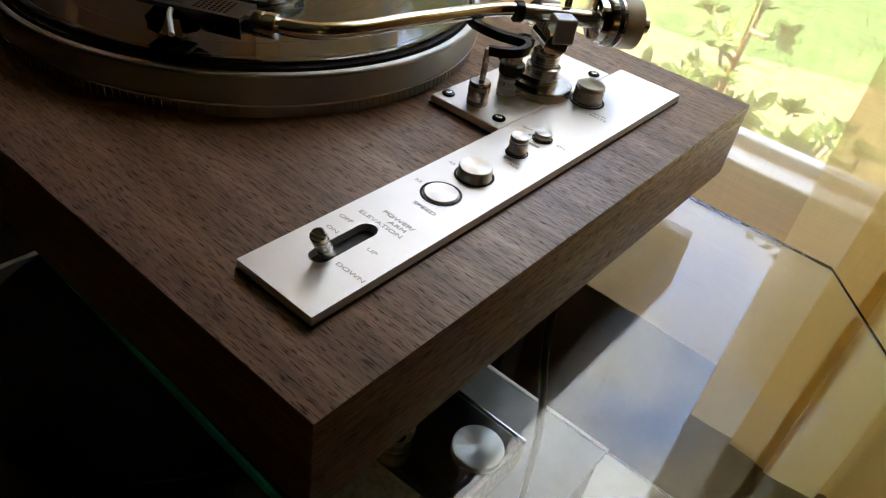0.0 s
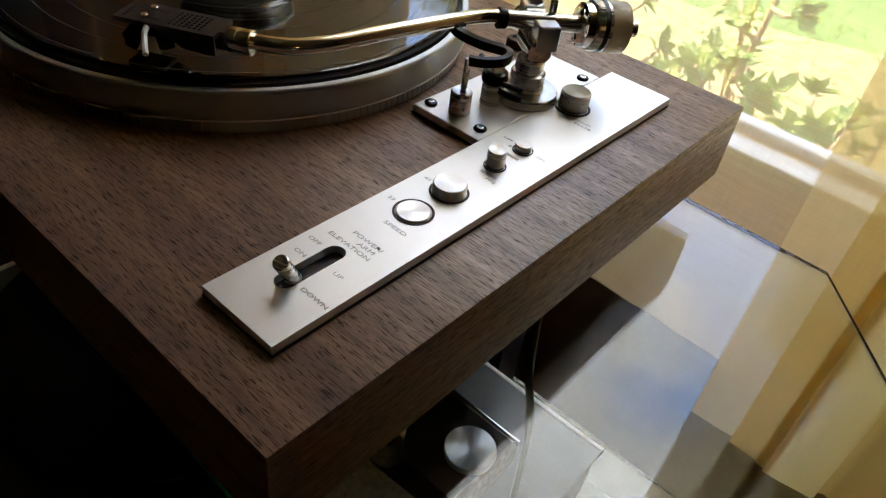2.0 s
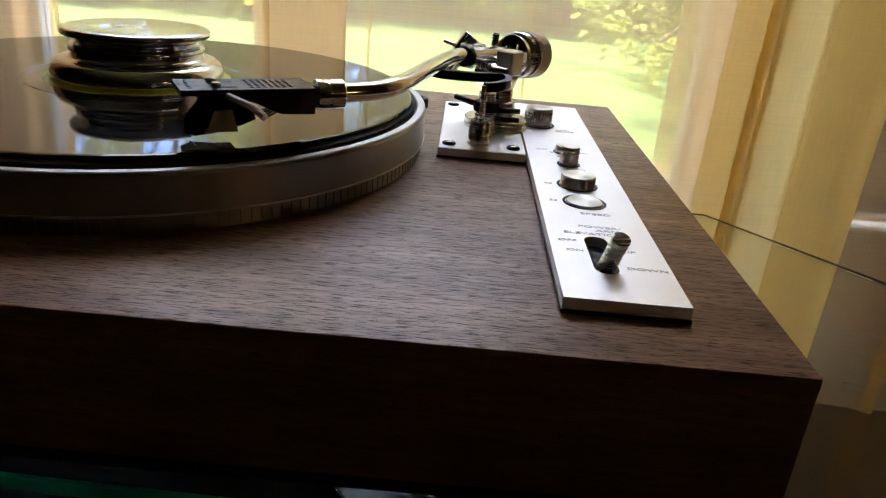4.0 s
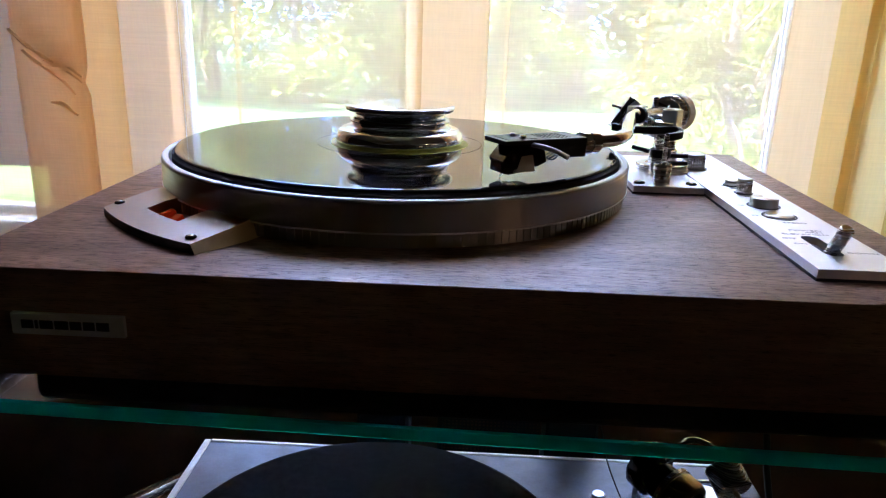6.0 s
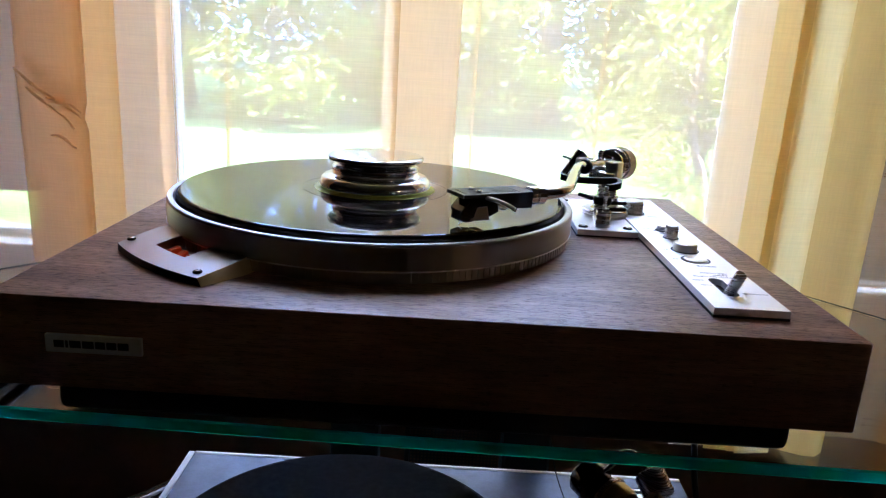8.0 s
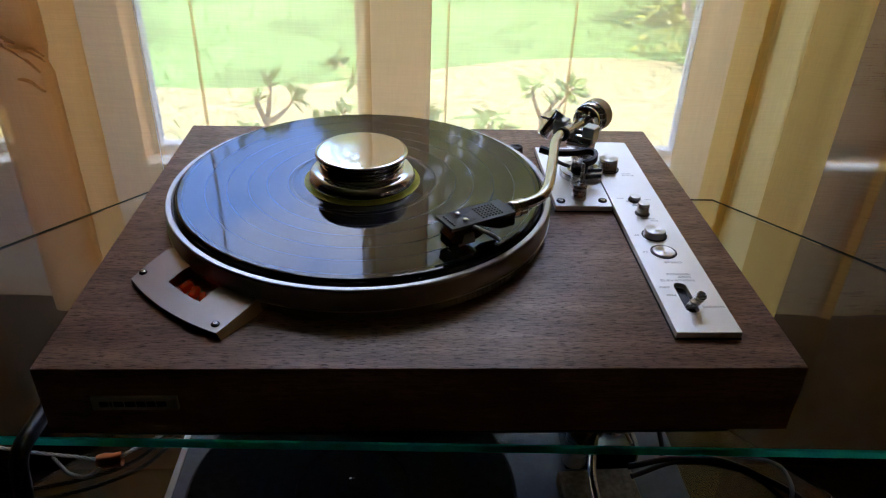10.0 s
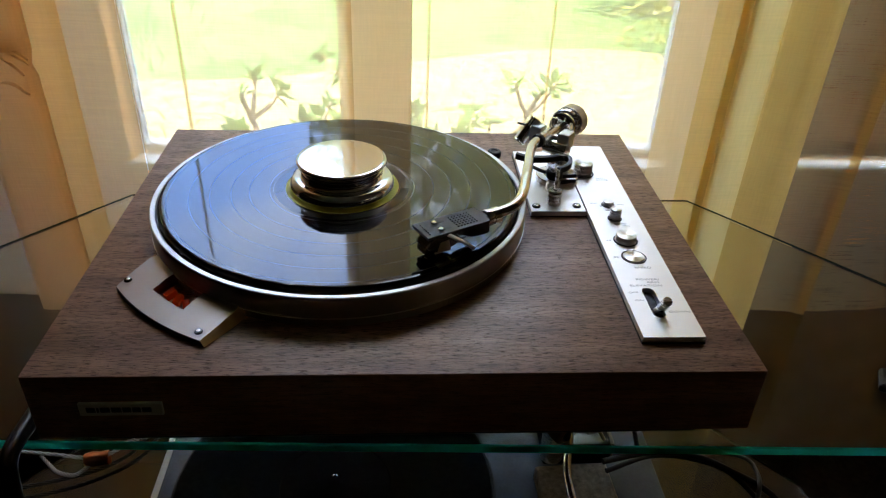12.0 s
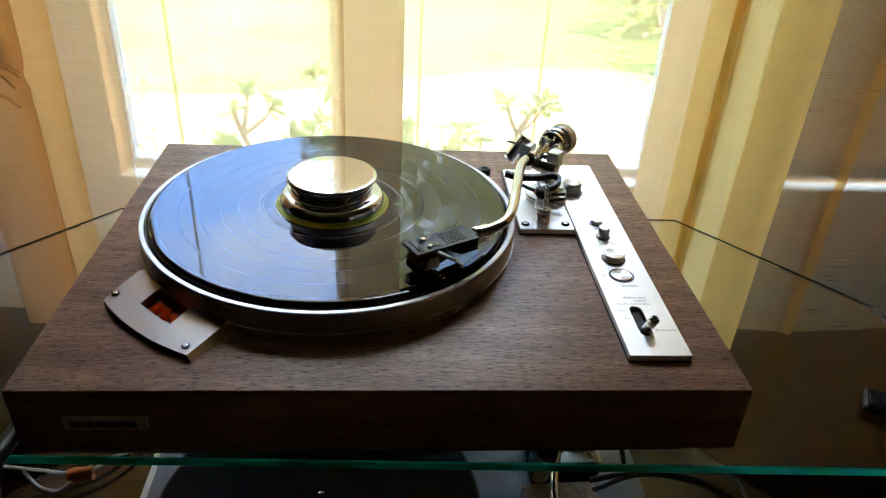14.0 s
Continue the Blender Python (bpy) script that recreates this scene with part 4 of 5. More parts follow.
part("locking_collar", place(lathe([(0, 0), (0.0062, 0), (0.0066, 0.0006), (0.0066, 0.0048), (0.0060, 0.0052), (0.0060, 0.0058), (0.0066, 0.0062), (0.0066, 0.0120), (0.0060, 0.0126), (0, 0.0126)], (0.0580, 0, 0.0482), 32, axis), HM), CHROME_WARM, shell, "nickel locking collar")
for sx_, sy_ in ((0.0145, 0.0050), (0.0145, -0.0055)):
    part("mount_slot", place(box(sx_ - 0.001, sx_ + 0.0085, sy_ - 0.0011, sy_ + 0.0011, 0.0531, 0.0534), HM), INK_BLACK, shell, smooth=0)
    part("mount_screw", place(lathe(rod(0.0021, 0.0018, 0.0005), (sx_, sy_, 0.0533), 16), HM), CHROME, shell, "bright cartridge screw")
part("finger_lift", place(tube(spline([(0.0180, -0.0100, 0.0506), (0.0205, -0.0170, 0.0502), (0.0245, -0.0240, 0.0488), (0.0280, -0.0300, 0.0462)], 5), 0.0015, 8), HM), PAINT, shell, "curved silver finger lift")


def wedge(profile, half):
    own = bmesh.new()
    lo = [own.verts.new((x, -half, z)) for x, z in profile]
    hi = [own.verts.new((x, half, z)) for x, z in profile]
    k = len(profile)
    own.faces.new(lo)
    own.faces.new(hi[::-1])
    for i in range(k):
        own.faces.new((lo[i], lo[(i + 1) % k], hi[(i + 1) % k], hi[i]))
    bmesh.ops.bevel(own, geom=own.edges[:], offset=0.0004, segments=1, affect="EDGES")
    return place(own, HM)


cart = part("cartridge", wedge([(0.0085, 0.0505), (0.0270, 0.0505), (0.0300, 0.0400), (0.0240, 0.0375), (0.0100, 0.0365), (0.0020, 0.0395), (0.0010, 0.0420)], 0.0078), BLACK_GLOSS, shell, "black moving magnet cartridge", smooth=0)
part("stylus_body", wedge([(0.0015, 0.0415), (0.0110, 0.0380), (0.0150, 0.0345), (0.0060, 0.0335), (0.0010, 0.0350)], 0.0062), BLACK_GLOSS, cart, smooth=0)
part("cartridge_flank", wedge([(0.0130, 0.0440), (0.0205, 0.0445), (0.0225, 0.0350), (0.0085, 0.0350), (0.0110, 0.0375)], 0.0081), IVORY, cart, "tan cartridge side", smooth=0)
part("cantilever", place(tube([Vector((0.0090, 0, 0.0360)), Vector((0.0040, 0, 0.0316))], 0.0005, 6), HM), ALU_BRIGHT, cart)
for k in range(4):
    y = -0.0045 + 0.003 * k
    part("lead_wire", place(tube(spline([(0.0290, y, 0.0440), (0.0340, y * 1.3, 0.0405), (0.0400, y, 0.0425), (0.0445, y * 0.6, 0.0465)], 5), 0.0005, 6), HM), BLACK, cart)

# ---- record and its weight ----
rec = thing("vinyl_record", (CX, CY, 0.0283), "glossy black long-playing record with a yellow label on the platter", "record")
disc = link("disc", lathe([(0, 0), (0.1495, 0.0), (0.1505, 0.0006), (0.1508, 0.0013), (0.1503, 0.0021), (0.1490, 0.0024), (0.1486, 0.0024), (0.0590, 0.0024), (0.0585, 0.0022), (0.0570, 0.0023), (0.0505, 0.0023), (0.0500, 0.0026), (0, 0.0026)], (0, 0, 0), 240), VINYL, 9)
disc.parent = rec
part("label", lathe([(0.0485, 0.03092), (0.0485, 0.03108), (0.004, 0.03108)], (CX, CY, 0), 80), LABEL_PAPER, rec, "yellow paper label", smooth=0)
lead = mat("vinyl_run_out", (0.035, 0.037, 0.040), 0.05)
part("run_out", lathe([(0.0490, 0.03070), (0.0490, 0.03090), (0.0575, 0.03072), (0.0575, 0.03060)], (CX, CY, 0), 100), lead, rec, "shiny run-out ring", smooth=0)
clamp = thing("record_weight", (CX, CY, 0.0311), "mirror chrome record weight resting on the label", "record weight")
WZ = 0.0311
part("body", lathe([(0, WZ), (0.0438, WZ), (0.0445, WZ + 0.0010), (0.0447, WZ + 0.0035), (0.0442, WZ + 0.0062), (0.0430, WZ + 0.0085), (0.0410, WZ + 0.0102), (0.0385, WZ + 0.0110), (0.0368, WZ + 0.0112), (0.0352, WZ + 0.0120),
                    (0.0343, WZ + 0.0132), (0.0341, WZ + 0.0140), (0.0347, WZ + 0.0148), (0.0350, WZ + 0.0160), (0.0346, WZ + 0.0174), (0.0332, WZ + 0.0184), (0.0318, WZ + 0.0190), (0.0312, WZ + 0.0200), (0.0316, WZ + 0.0214), (0.0335, WZ + 0.0224), (0, WZ + 0.0224)], (CX, CY, 0), 96), CHROME, clamp, smooth=32)
part("top_disc", lathe([(0, WZ + 0.0222), (0.0360, WZ + 0.0222), (0.0376, WZ + 0.0230), (0.0383, WZ + 0.0244), (0.0382, WZ + 0.0256), (0.0374, WZ + 0.0264), (0.0352, WZ + 0.02675), (0.0340, WZ + 0.0268), (0.0200, WZ + 0.02695), (0, WZ + 0.0270)], (CX, CY, 0), 96), CHROME, clamp, "polished mirror top", smooth=50)

# ---- the lower shelf ----
LT = -0.288
low = thing("second_turntable", (0.0, 0.13, SHELF_LOW), "grey metal-topped turntable with a black platter on the lower shelf", "turntable")
part("plinth", box(-0.247, 0.27, -0.05, 0.308, -0.350, LT - 0.003, 0.002), SATIN_BLACK, low, "black plinth", smooth=0)
part("top_plate", box(-0.250, 0.273, -0.053, 0.311, LT - 0.003, LT, 0.0005), DECK_GREY, low, "grey anodised top plate", smooth=0)
part("edge_trim", box(-0.2525, -0.246, -0.053, 0.3115, LT - 0.006, LT + 0.0012, 0.0008), PAINT, low, "pale worn edge trim", smooth=0)
part("back_trim", box(-0.246, 0.273, 0.3085, 0.3130, LT - 0.006, LT + 0.0010, 0.0008), PAINT, low, "pale worn edge trim", smooth=0)
for fx in (-0.20, 0.22):
    for fy in (0.0, 0.27):
        part("foot", lathe(rod(0.022, 0.036, 0.003), (fx, fy, SHELF_LOW), 24), RUBBER, low)
LX, LY = -0.066, 0.130
lp = part("platter", lathe([(0, LT + 0.002), (0.1585, LT + 0.002), (0.1600, LT + 0.004), (0.1600, LT + 0.0200), (0.1585, LT + 0.0215), (0, LT + 0.0215)], (LX, LY, 0), 120), BLACK, low, "black platter")
part("mat", lathe([(0, LT + 0.0215), (0.156, LT + 0.0215), (0.1566, LT + 0.0225), (0.1550, LT + 0.0245), (0.055, LT + 0.0245), (0.054, LT + 0.0235), (0, LT + 0.0235)], (LX, LY, 0), 120), DULL_MAT, lp, "dull black rubber mat")
part("spindle", lathe([(0, 0), (0.0036, 0), (0.0036, 0.010), (0.0028, 0.0135), (0, 0.0145)], (LX, LY, LT + 0.0235), 20), CHROME, lp, "bright spindle")
part("arm_board", place(box(-0.038, 0.038, -0.115, 0.022, LT, LT + 0.018, 0.0015), Matrix.Translation((0.178, 0.135, 0)) @ pose(0, 0, 0, 0, 0, 3)), CORK, low, "rough pale wooden arm board", smooth=0)
part("stud", lathe(rod(0.0060, 0.013, 0.001), (0.122, 0.240, LT), 20), STEEL, low, "small steel stud")
PT = -0.262
pod = part("control_pod", box(0.1520, 0.2250, 0.1720, 0.2460, LT, PT, 0.0012), BLACK_GLOSS, low, "black control pod with a chrome edge", smooth=0)
part("chrome_edge", tube([Vector((0.1520, 0.2465, PT - 0.0015)), Vector((0.2262, 0.2465, PT - 0.0015))], 0.0030, 14), CHROME, pod, "chrome edge strip")
part("raw_edge", box(0.2222, 0.2264, 0.1720, 0.2440, PT - 0.0040, PT + 0.0006, 0.0004), CORK, pod, "rough pale board edge", smooth=0)
part("end_plate", box(0.2250, 0.2266, 0.1720, 0.2460, LT, PT - 0.0042, 0.0003), CORK, pod, "pale end plate", smooth=0)
part("knob", lathe([(0, 0), (0.0198, 0), (0.0204, 0.0006), (0.0204, 0.0060), (0.0198, 0.0067), (0.001, 0.0067), (0, 0.0066)], (0.2045, 0.2115, PT), 64), SPUN, pod, "large spun aluminium knob")
BAR_AX = Vector((-0.55, 0.80, 0.16)).normalized()
B0 = Vector((0.168, 0.146, -0.216))
bar = part("arm_bearing", lathe([(0, 0), (0.012, 0), (0.0158, 0.0015), (0.0166, 0.006), (0.0166, 0.019), (0.0140, 0.021), (0.0140, 0.032), (0.0175, 0.034), (0.0175, 0.048), (0.015, 0.051), (0, 0.051)], B0, 40, aim(BAR_AX)), BLACK_GLOSS, low, "black and brass arm bearing")
part("brass_ring", lathe([(0.0120, -0.0004), (0.0164, 0.0010), (0.0178, 0.004), (0.0178, 0.015), (0.0164, 0.0165)], B0, 40, aim(BAR_AX)), BRASS, bar, "dull brass ring")
part("steel_ring", lathe([(0.0166, 0.0165), (0.0186, 0.0170), (0.0186, 0.0200), (0.0166, 0.0205)], B0, 40, aim(BAR_AX)), STEEL, bar, "satin steel ring")
part("arm_pillar", lathe(rod(0.0120, 0.060, 0.001), (0.158, 0.168, LT + 0.0175), 28), STEEL, bar)
part("arm_tube", tube(spline([(0.168, 0.150, -0.218), (0.1565, 0.101, -0.220), (0.158, 0.050, -0.224), (0.166, -0.03, -0.228)], 8), 0.0042, 14), CHROME, low, "straight silver arm tube", smooth=60)
hang = part("side_weight", lathe([(0, 0), (0.0108, 0), (0.0122, 0.0010), (0.0122, 0.0180), (0.0112, 0.0190), (0, 0.0190)], (0.1825, 0.1120, -0.1775), 36, aim((-0.25, 0.75, 0.45))), STEEL, low, "steel weight on a bent rod")
part("bent_rod", tube(spline([(0.1520, 0.1610, -0.1880), (0.1610, 0.1500, -0.1690), (0.1720, 0.1420, -0.1670), (0.1795, 0.1280, -0.1700)], 6), 0.0024, 10), CHROME, hang)
part("screw_tip", lathe(rod(0.0017, 0.010, 0.0004), (0.1825, 0.1120, -0.1775), 10, aim((0.35, -0.75, -0.45))), BRASS, hang)
part("thin_wire", tube(spline([(0.1235, 0.2700, -0.2300), (0.1290, 0.2400, -0.2500), (0.1400, 0.2050, -0.2700)], 6), 0.0007, 6), CABLE, low)

amp = thing("perforated_box", (0.0, 0.45, SHELF_LOW), "black perforated metal equipment case behind the lower turntable", "case")


def perforated(x0, x1, y, z0, z1, parent):
    bm = bmesh.new()
    nx, nz = int((x1 - x0) / 0.0042), int((z1 - z0) / 0.0042)
    dx, dz = (x1 - x0) / nx, (z1 - z0) / nz
    for i in range(nx):
        for k in range(nz):
            xa, za = x0 + i * dx, z0 + k * dz
            cs = [(xa, za), (xa + dx, za), (xa + dx, za + dz), (xa, za + dz)]
            r, cx_, cz_ = dx * 0.30, xa + dx / 2, za + dz / 2
            ring = [(cx_ + r * math.cos(math.pi / 4 * q - math.pi * 0.75), cz_ + r * math.sin(math.pi / 4 * q - math.pi * 0.75)) for q in range(8)]
            for q in range(4):
                pts = [cs[q], cs[(q + 1) % 4], ring[(2 * q + 2) % 8], ring[2 * q + 1], ring[2 * q]]
                bm.faces.new([bm.verts.new((px, y, pz)) for px, pz in pts])
    bmesh.ops.remove_doubles(bm, verts=bm.verts, dist=1e-5)
    return part("perforated_panel", bm, SATIN_BLACK, parent, "black panel with rows of round holes", smooth=0)


perforated(-0.02, 0.086, 0.400, -0.376, -0.270, amp)
part("frame", box(-0.026, -0.020, 0.396, 0.406, -0.385, -0.266, 0.001), SATIN_BLACK, amp, smooth=0)
part("frame", box(-0.026, 0.086, 0.396, 0.406, -0.385, -0.376, 0.001), SATIN_BLACK, amp, smooth=0)
part("frame", box(-0.026, 0.086, 0.396, 0.406, -0.270, -0.264, 0.001), SATIN_BLACK, amp, smooth=0)

# cables
def cable(name, points, r, material, label, steps=8):
    c = thing(name, points[0], label, "cable")
    part("sheath", tube(spline(points, steps), r, 10), material, c, smooth=70)
    return c


cable("power_cable", [(-0.262, 0.330, -0.0765), (-0.266, 0.22, -0.0765), (-0.270, 0.10, -0.0765), (-0.273, 0.035, -0.0755), (-0.275, 0.006, -0.0790), (-0.279, 0.001, -0.110), (-0.287, 0.004, -0.17), (-0.30, 0.02, -0.28), (-0.32, 0.06, -0.376)],
      0.0062, CABLE, "thick black cable draped over the glass edge")
cable("hanging_cable", [(0.185, 0.300, -0.0955), (0.222, 0.225, -0.0960), (0.236, 0.205, -0.13), (0.243, 0.215, -0.19), (0.252, 0.205, -0.25), (0.262, 0.185, -0.30), (0.268, 0.20, -0.372)],
      0.0028, CABLE, "thin black cable hanging below the glass")


def twisted(points, r, material, label, strands=3):
    c = thing("twisted_wire", points[0], label, "wire", "twisted wires")
    line = spline(points, 14)
    for k in range(strands):
        path = []
        for i, p in enumerate(line):
            d = (line[min(i + 1, len(line) - 1)] - line[max(i - 1, 0)]).normalized()
            u = d.cross(Vector((0, 0, 1))).normalized()
            w = d.cross(u)
            a = i * 0.75 + 2 * math.pi * k / strands
            path.append(p + (math.cos(a) * u + math.sin(a) * w) * r * 1.05)
        part("strand", tube(path, r, 6), material, c, smooth=70)
    return c


twisted([(-0.469, 0.223, -0.300), (-0.417, 0.213, -0.300), (-0.374, 0.207, -0.300), (-0.329, 0.202, -0.300), (-0.304, 0.219, -0.300), (-0.286, 0.232, -0.302), (-0.262, 0.28, -0.31)], 0.0011, WIRE_WHITE, "pale twisted signal wires under the shelf")
twisted([(-0.392, 0.209, -0.303), (-0.377, 0.196, -0.305), (-0.366, 0.188, -0.306), (-0.348, 0.184, -0.306), (-0.338, 0.192, -0.304), (-0.330, 0.203, -0.302)], 0.0011, WIRE_WHITE, "pale twisted signal wires in a loop")
twisted([(-0.427, 0.163, -0.31), (-0.402, 0.171, -0.31), (-0.367, 0.180, -0.31), (-0.330, 0.193, -0.31), (-0.304, 0.211, -0.31), (-0.289, 0.234, -0.31), (-0.262, 0.285, -0.315)], 0.0012, CABLE, "black twisted wires under the shelf")
twisted([(-0.413, 0.164, -0.32), (-0.377, 0.171, -0.32), (-0.336, 0.186, -0.32), (-0.299, 0.211, -0.32), (-0.278, 0.245, -0.32), (-0.258, 0.295, -0.325)], 0.0012, CABLE, "black twisted wires under the shelf")
tape = thing("copper_tape", (-0.329, 0.202, -0.300), "crumpled copper tape wrapped round the wires", "tape")
bm = lathe([(0.0070, -0.0125), (0.0080, -0.004), (0.0074, 0.004), (0.0082, 0.0125)], (-0.329, 0.2015, -0.301), 18, aim((1, 0.2, 0)))
for v in bm.verts:
    v.co += noise.noise_vector(v.co * 160) * 0.0016
part("wrap", bm, COPPER, tape, smooth=50)
cable("loose_cable", [(0.205, 0.142, -0.250), (0.258, 0.153, -0.250), (0.299, 0.149, -0.250), (0.332, 0.128, -0.250), (0.372, 0.099, -0.26), (0.43, 0.07, -0.33), (0.45, 0.10, -0.38)], 0.0032, CABLE, "loose black cable under the glass")
cable("loose_cable", [(0.210, 0.140, -0.262), (0.261, 0.157, -0.260), (0.308, 0.151, -0.260), (0.341, 0.128, -0.26), (0.38, 0.10, -0.30), (0.41, 0.10, -0.38)], 0.0028, CABLE, "loose black cable under the glass")
cable("loose_cable", [(0.32, 0.17, -0.265), (0.347, 0.148, -0.250), (0.360, 0.131, -0.250), (0.352, 0.099, -0.26), (0.345, 0.09, -0.38)], 0.0022, GREY_CABLE, "thin grey cable under the glass")

remote = thing("remote_control", (0.419, 0.064, GLASS_TOP), "tiny black keypad remote lying on the glass", "remote control")
REM = Matrix.Translation((0.419, 0.064, GLASS_TOP)) @ pose(0, 0, 0, 0, 0, -29)
part("body", place(box(-0.025, 0.025, -0.0132, 0.0132, 0, 0.0085, 0.002), REM), BLACK, remote, smooth=0)
for i in range(5):
    for j in range(3):
        part("key", place(box(-0.0215 + 0.0092 * i, -0.0160 + 0.0092 * i, -0.0098 + 0.0074 * j, -0.0052 + 0.0074 * j, 0.0083, 0.0093, 0.0003), REM), INK_BLACK, remote, smooth=0)

# warm lamp in the room behind, seen only as glints in the metal
lamp = thing("floor_lamp", (1.9, -1.15, FLOOR_Z), "brass floor lamp with a warm lit bulb under an open shade", "floor lamp")
part("base", lathe([(0, 0), (0.13, 0), (0.13, 0.012), (0.02, 0.03), (0, 0.03)], (1.9, -1.15, FLOOR_Z), 32), BRASS, lamp)
part("pole", lathe(rod(0.011, 1.36, 0.001), (1.9, -1.15, FLOOR_Z + 0.02), 16), BRASS, lamp)
part("shade", lathe([(0.10, 1.62), (0.101, 1.62), (0.141, 1.50), (0.140, 1.50)], (1.9, -1.15, FLOOR_Z), 32), PAINT, lamp)
bulb = new("lamp_light", bpy.data.lights.new("lamp_light", "POINT"))
bulb.data.energy, bulb.data.color, bulb.data.shadow_soft_size = 0.20, (1.0, 0.62, 0.26), 0.02
bulb.location = (1.9, -1.15, FLOOR_Z + 1.455)
bulb.parent = lamp
bulb.matrix_parent_inverse = Matrix.Translation(lamp.location).inverted()

# ---- the garden ----
GZ = -1.08
tagged(link("ground", box(-120, 120, WIN_OUT, 220, GZ - 0.5, GZ), LAWN, 0), "sunlit green lawn reaching back to the trees", "ground", kind="structure")
bed = bmesh.new()
rows = []
for i in range(41):
    x = -4 + 8 * i / 40
    rows.append([bed.verts.new((x, y, GZ + 0.012 + 0.02 * noise.noise(Vector((x * 2, y * 2, 0))) * (0 < j < 12))) for j, y in enumerate([WIN_OUT + (3.1 + 0.35 * math.sin(x * 1.3)) * k / 12 for k in range(13)])])
for p, q in zip(rows, rows[1:]):
    for j in range(12):
        bed.faces.new((p[j], q[j], q[j + 1], p[j + 1]))
tagged(link("planting_bed", bed, MULCH, 60), "pale dry mulch bed under the window", "planting bed", kind="structure")

blades = bmesh.new()
rng = random.Random(11)
for i in range(9000):
    x, y = rng.uniform(-4, 4), 2.0 + 6.0 * rng.random() ** 1.3
    h, w, a = rng.uniform(0.025, 0.065), rng.uniform(0.003, 0.007), rng.uniform(0, 6.28)
    lx, ly = rng.uniform(-0.05, 0.05), rng.uniform(-0.05, 0.05)
    if y < 3.6 and rng.random() < 0.55:
        continue
    ux, uy = math.cos(a) * w, math.sin(a) * w
    blades.faces.new([blades.verts.new(v) for v in ((x - ux, y - uy, GZ), (x + ux, y + uy, GZ), (x + lx, y + ly, GZ + h))])
tagged(link("grass", blades, GRASS_BLADE, 0), "long green grass blades on the lawn", "grass", kind="stuff")


def leaf(bm, at, d, up, length, width):
    d, side = d.normalized(), d.cross(up).normalized()
    nrm = side.cross(d)
    pts = [at, at + d * length * 0.35 + side * width + nrm * width * 0.3, at + d * length * 0.75 + side * width * 0.75, at + d * length,
           at + d * length * 0.75 - side * width * 0.75, at + d * length * 0.35 - side * width + nrm * width * 0.3]
    v = [bm.verts.new(p) for p in pts]
    bm.faces.new((v[0], v[1], v[2], v[3]))
    bm.faces.new((v[0], v[3], v[4], v[5]))


def shrub(at, height, spread, seed, label):
    rng = random.Random(seed)
    sh = thing("shrub", at, label, "shrub", "garden shrubs")
    stems, leaves = bmesh.new(), bmesh.new()
    base = Vector(at)
    for i in range(5):
        a = 2 * math.pi * (i + rng.random() * 0.6) / 5
        top = base + Vector((math.cos(a) * spread * rng.uniform(0.4, 1.0), math.sin(a) * spread * rng.uniform(0.3, 0.8), height * rng.uniform(0.55, 1.0)))
        mid = base.lerp(top, 0.5) + Vector((rng.uniform(-0.08, 0.08), rng.uniform(-0.08, 0.08), -0.03))
        line = spline([base, mid, top], 6)
        tube(line, rng.uniform(0.014, 0.022), 7, stems, 0.006)
        tips = [(top, (top - mid).normalized())]
        for k in range(8):
            s = line[rng.randrange(4, len(line) - 1)]
            d = Vector((rng.uniform(-1, 1), rng.uniform(-1, 1), rng.uniform(0.2, 1.1))).normalized()
            e = s + d * rng.uniform(0.10, 0.24)
            tube(spline([s, s.lerp(e, 0.5) + Vector((0, 0, -0.012)), e], 3), 0.0075, 6, stems, 0.004)
            tips.append((e, d))
        for tip, d in tips:
            for k in range(11):
                b = 2 * math.pi * k / 11 + rng.random()
                o = d.orthogonal().normalized()
                r = (Matrix.Rotation(b, 3, d) @ o) + d * rng.uniform(0.1, 0.9)
                leaf(leaves, tip - d * rng.uniform(0, 0.03), r, d, rng.uniform(0.034, 0.062), rng.uniform(0.009, 0.014))
    part("stems", stems, STEM, sh, smooth=60)
    part("leaves", leaves, LEAF, sh, "broad green leaves in whorls", smooth=0)


shrub((-0.84, 1.45, GZ), 0.60, 0.22, 3, "low leafy green shrub outside the window")
shrub((-0.27, 1.50, GZ), 0.86, 0.26, 5, "branching leafy shrub outside the window")
shrub((0.10, 1.52, GZ), 0.82, 0.30, 8, "branching leafy shrub outside the window")
shrub((1.15, 1.80, GZ), 0.70, 0.30, 21, "branching leafy shrub outside the window")


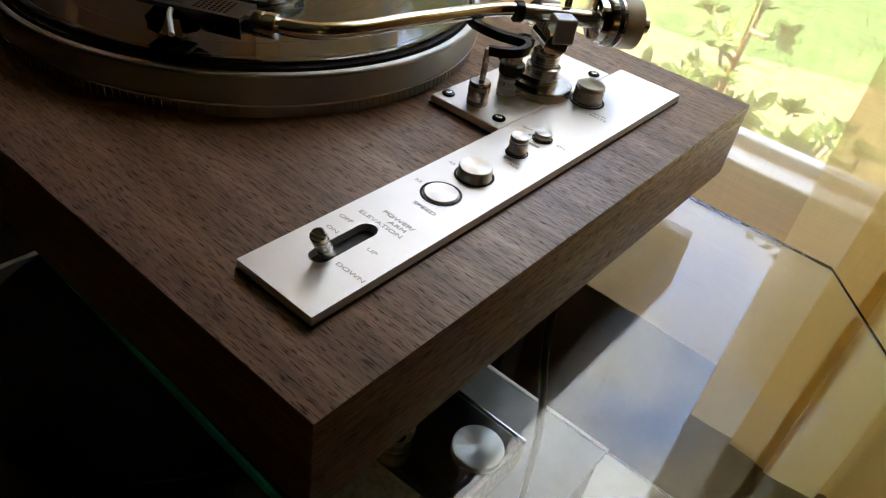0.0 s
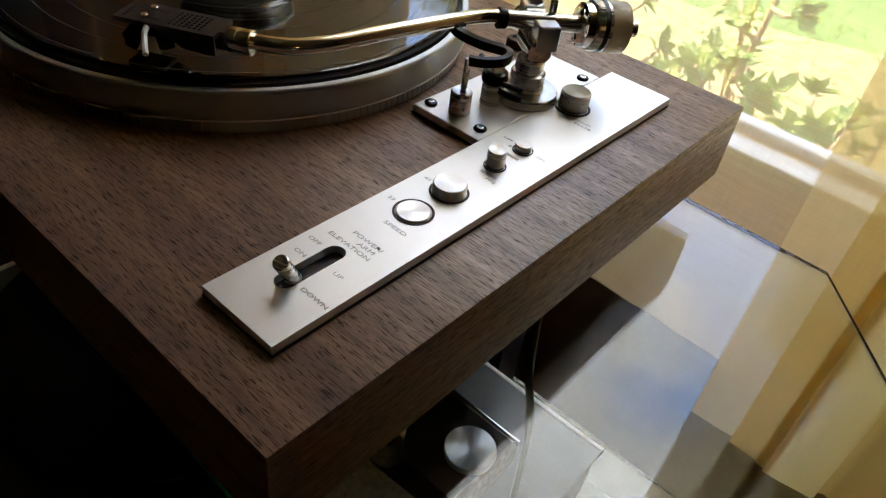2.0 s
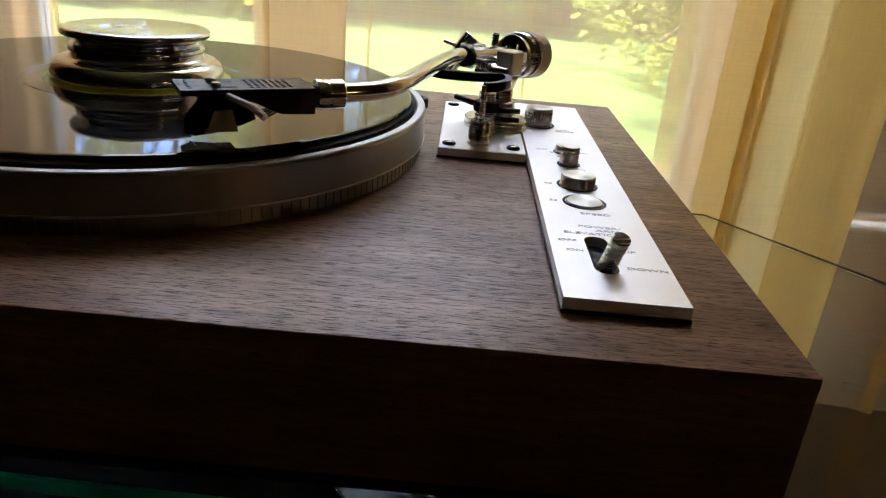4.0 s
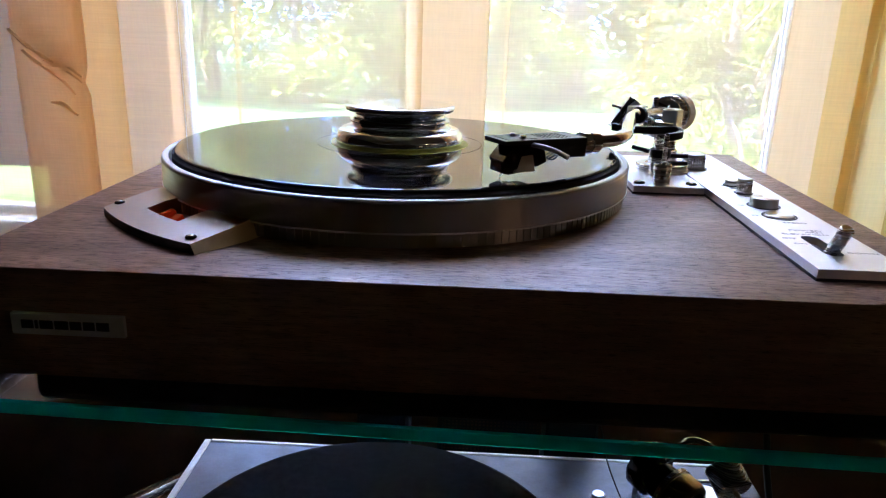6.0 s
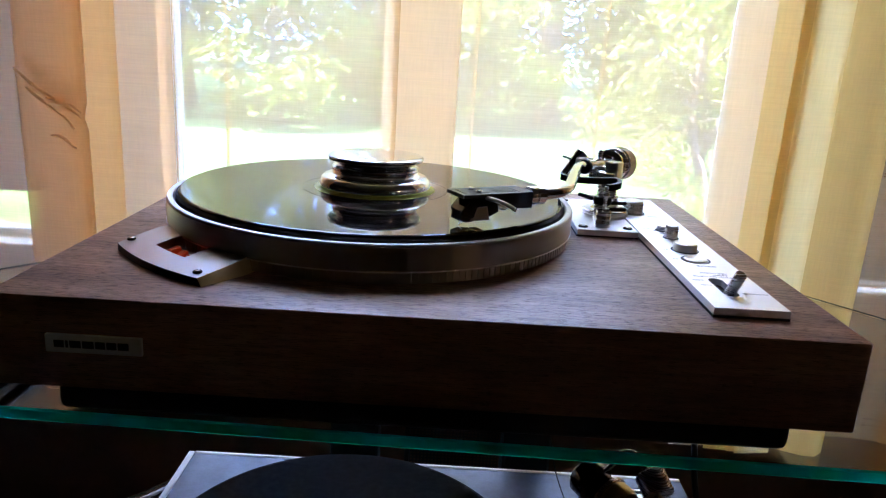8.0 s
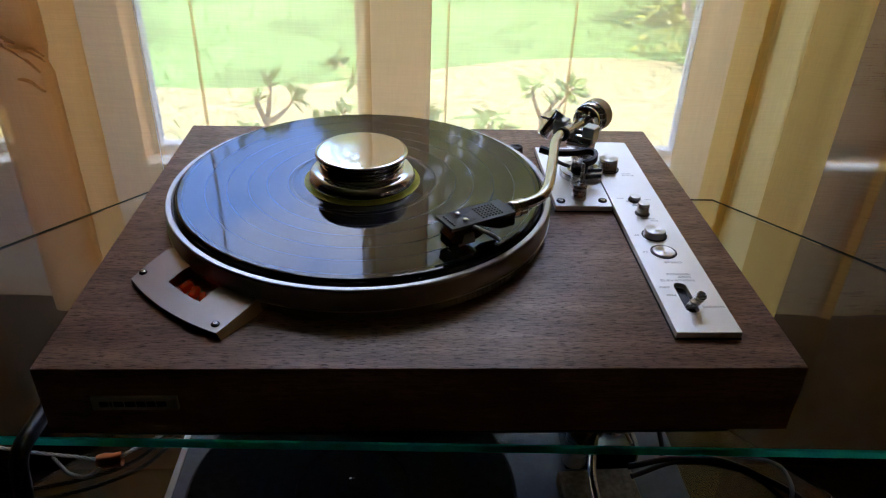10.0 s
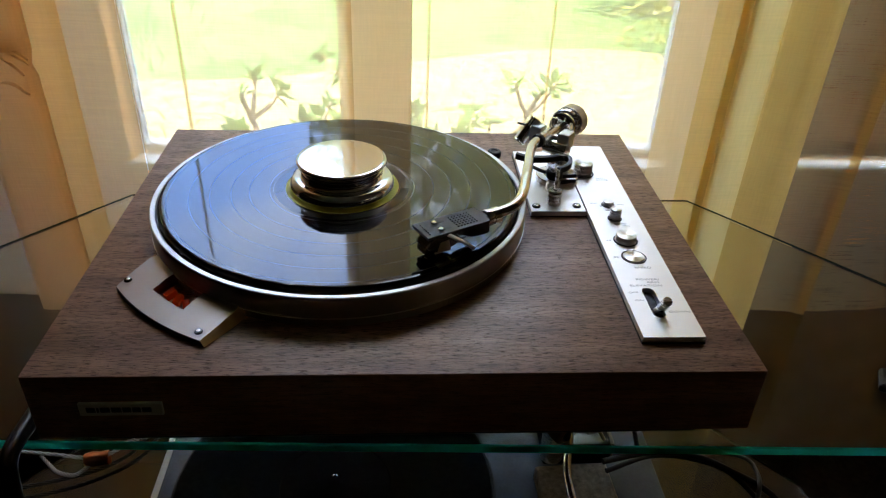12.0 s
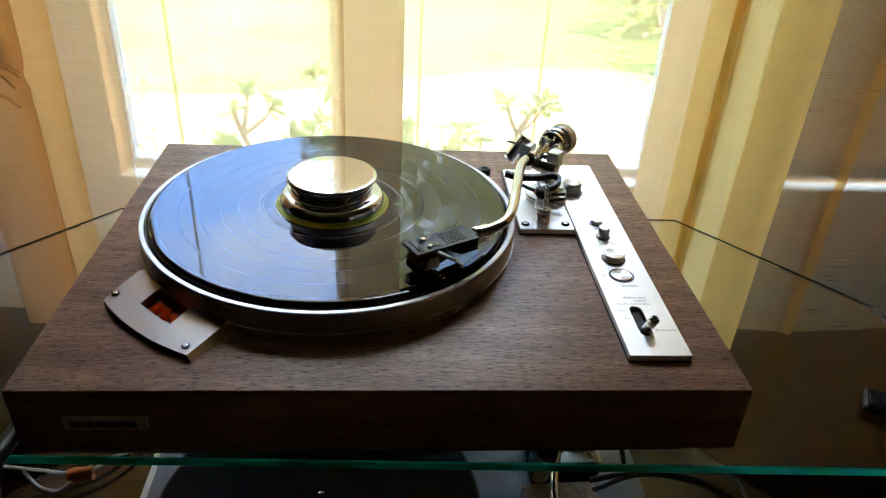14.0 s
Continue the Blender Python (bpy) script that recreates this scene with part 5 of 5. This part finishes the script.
def make_tree(at, height, crown, low, seed, count, label, name="tree", leaf_size=(0.09, 0.20)):
    rng = random.Random(seed)
    tr = thing(name, at, label, name, "trees behind the lawn" if name == "tree" else "bushes behind the lawn")
    trunk, leaves = bmesh.new(), bmesh.new()
    base = Vector(at)
    top = base + Vector((rng.uniform(-0.3, 0.3), rng.uniform(-0.3, 0.3), height * 0.85))
    line = spline([base, base.lerp(top, 0.5) + Vector((rng.uniform(-0.2, 0.2), rng.uniform(-0.2, 0.2), 0)), top], 6)
    tube(line, 0.022 * height, 8, trunk, 0.03)
    clumps = []
    for i in range(22):
        s = line[rng.randrange(3, len(line))]
        a = rng.uniform(0, 6.283)
        z = rng.uniform(low, height)
        w = crown * (1.05 - abs((z - low) / max(0.1, height - low) - 0.45) * 1.1) * rng.uniform(0.45, 1.0)
        e = Vector((base.x + math.cos(a) * w, base.y + math.sin(a) * w, base.z + z))
        if i < 12:
            tube(spline([s, s.lerp(e, 0.5) + Vector((0, 0, 0.1)), e], 3), 0.008 * height, 5, trunk, 0.012)
        clumps.append((e, rng.uniform(0.35, 0.75) * crown * 0.55))
    for i in range(count):
        c, r = clumps[i % len(clumps)]
        d = Vector((rng.gauss(0, 1), rng.gauss(0, 1), rng.gauss(0, 0.8)))
        p = c + d.normalized() * r * rng.random() ** 0.5
        s = rng.uniform(*leaf_size)
        leaf(leaves, p, Vector((rng.uniform(-1, 1), rng.uniform(-1, 1), rng.uniform(-0.8, 0.5))), Vector((rng.uniform(-0.5, 0.5), rng.uniform(-0.5, 0.5), 1)), s, s * 0.33)
    part("trunk", trunk, BARK, tr, smooth=60)
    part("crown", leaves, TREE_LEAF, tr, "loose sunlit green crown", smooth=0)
    return tr


t_a = make_tree((-4.2, 11.5, GZ), 6.5, 2.7, 1.2, 31, 8200, "leafy deciduous tree with a loose sunlit crown")
t_b = make_tree((1.7, 12.5, GZ), 10.4, 3.3, 1.2, 32, 13000, "leafy deciduous tree with a loose sunlit crown")
t_c = make_tree((5.4, 11.8, GZ), 10.0, 3.4, 0.9, 33, 12500, "leafy deciduous tree with a loose sunlit crown")
for src, x, y, turn, k in ((t_a, -9.0, 13, 70, 1.1), (t_b, -6.5, 16, 150, 0.7), (t_c, -1.6, 15.5, 40, 0.75), (t_a, 3.6, 16.5, 200, 1.7), (t_b, 8.8, 14.5, 95, 1.0), (t_c, 11.5, 17, 10, 1.1),
                           (t_a, 7.0, 20, 130, 1.4), (t_c, -12.5, 17, 250, 0.85), (t_b, -3.6, 21, 300, 0.9), (t_a, 15, 20, 20, 1.4), (t_b, 1.0, 23, 60, 1.0), (t_c, -17, 22, 110, 1.0)):
    copy_thing(src, pose(x, y, GZ, 0, 0, turn) @ Matrix.Scale(k, 4))
b_a = make_tree((-2.4, 10.2, GZ), 1.9, 1.3, 0.2, 41, 1800, "dense round green bush at the lawn's edge", "bush")
b_b = make_tree((0.6, 11.0, GZ), 2.3, 1.4, 0.2, 42, 1900, "dense round green bush at the lawn's edge", "bush")
for src, x, y, turn, k in ((b_a, -6.6, 10.6, 80, 1.2), (b_b, -4.6, 10.0, 160, 0.9), (b_a, 3.4, 12.2, 30, 1.2), (b_b, 5.6, 11.2, 100, 1.0), (b_a, 8.0, 11.6, 210, 1.3), (b_b, -9.4, 11.5, 10, 1.2), (b_a, -0.9, 11.8, 300, 1.1), (b_b, 10.8, 12.4, 10, 1.3)):
    copy_thing(src, pose(x, y, GZ, 0, 0, turn) @ Matrix.Scale(k, 4))
b_near = make_tree((2.05, 4.9, GZ), 1.65, 1.05, 0.15, 43, 5200, "dense shaded green bush beside the lawn", "bush", (0.035, 0.075))
for x, y, turn, k in ((3.0, 5.6, 140, 1.2), (2.75, 6.7, 260, 1.45)):
    copy_thing(b_near, pose(x, y, GZ, 0, 0, turn) @ Matrix.Scale(k, 4))
woods = bmesh.new()
rng = random.Random(77)
for i in range(26000):
    x, y = rng.uniform(-34, 34), rng.uniform(24, 31)
    z = GZ + rng.uniform(0.2, 9.5 + 3.5 * noise.noise(Vector((x * 0.25, 0, 0))))
    s = rng.uniform(0.25, 0.55)
    leaf(woods, Vector((x, y, z)), Vector((rng.uniform(-1, 1), rng.uniform(-1, 1), rng.uniform(-0.6, 0.6))), Vector((0.2, 0.3, 1)), s, s * 0.4)
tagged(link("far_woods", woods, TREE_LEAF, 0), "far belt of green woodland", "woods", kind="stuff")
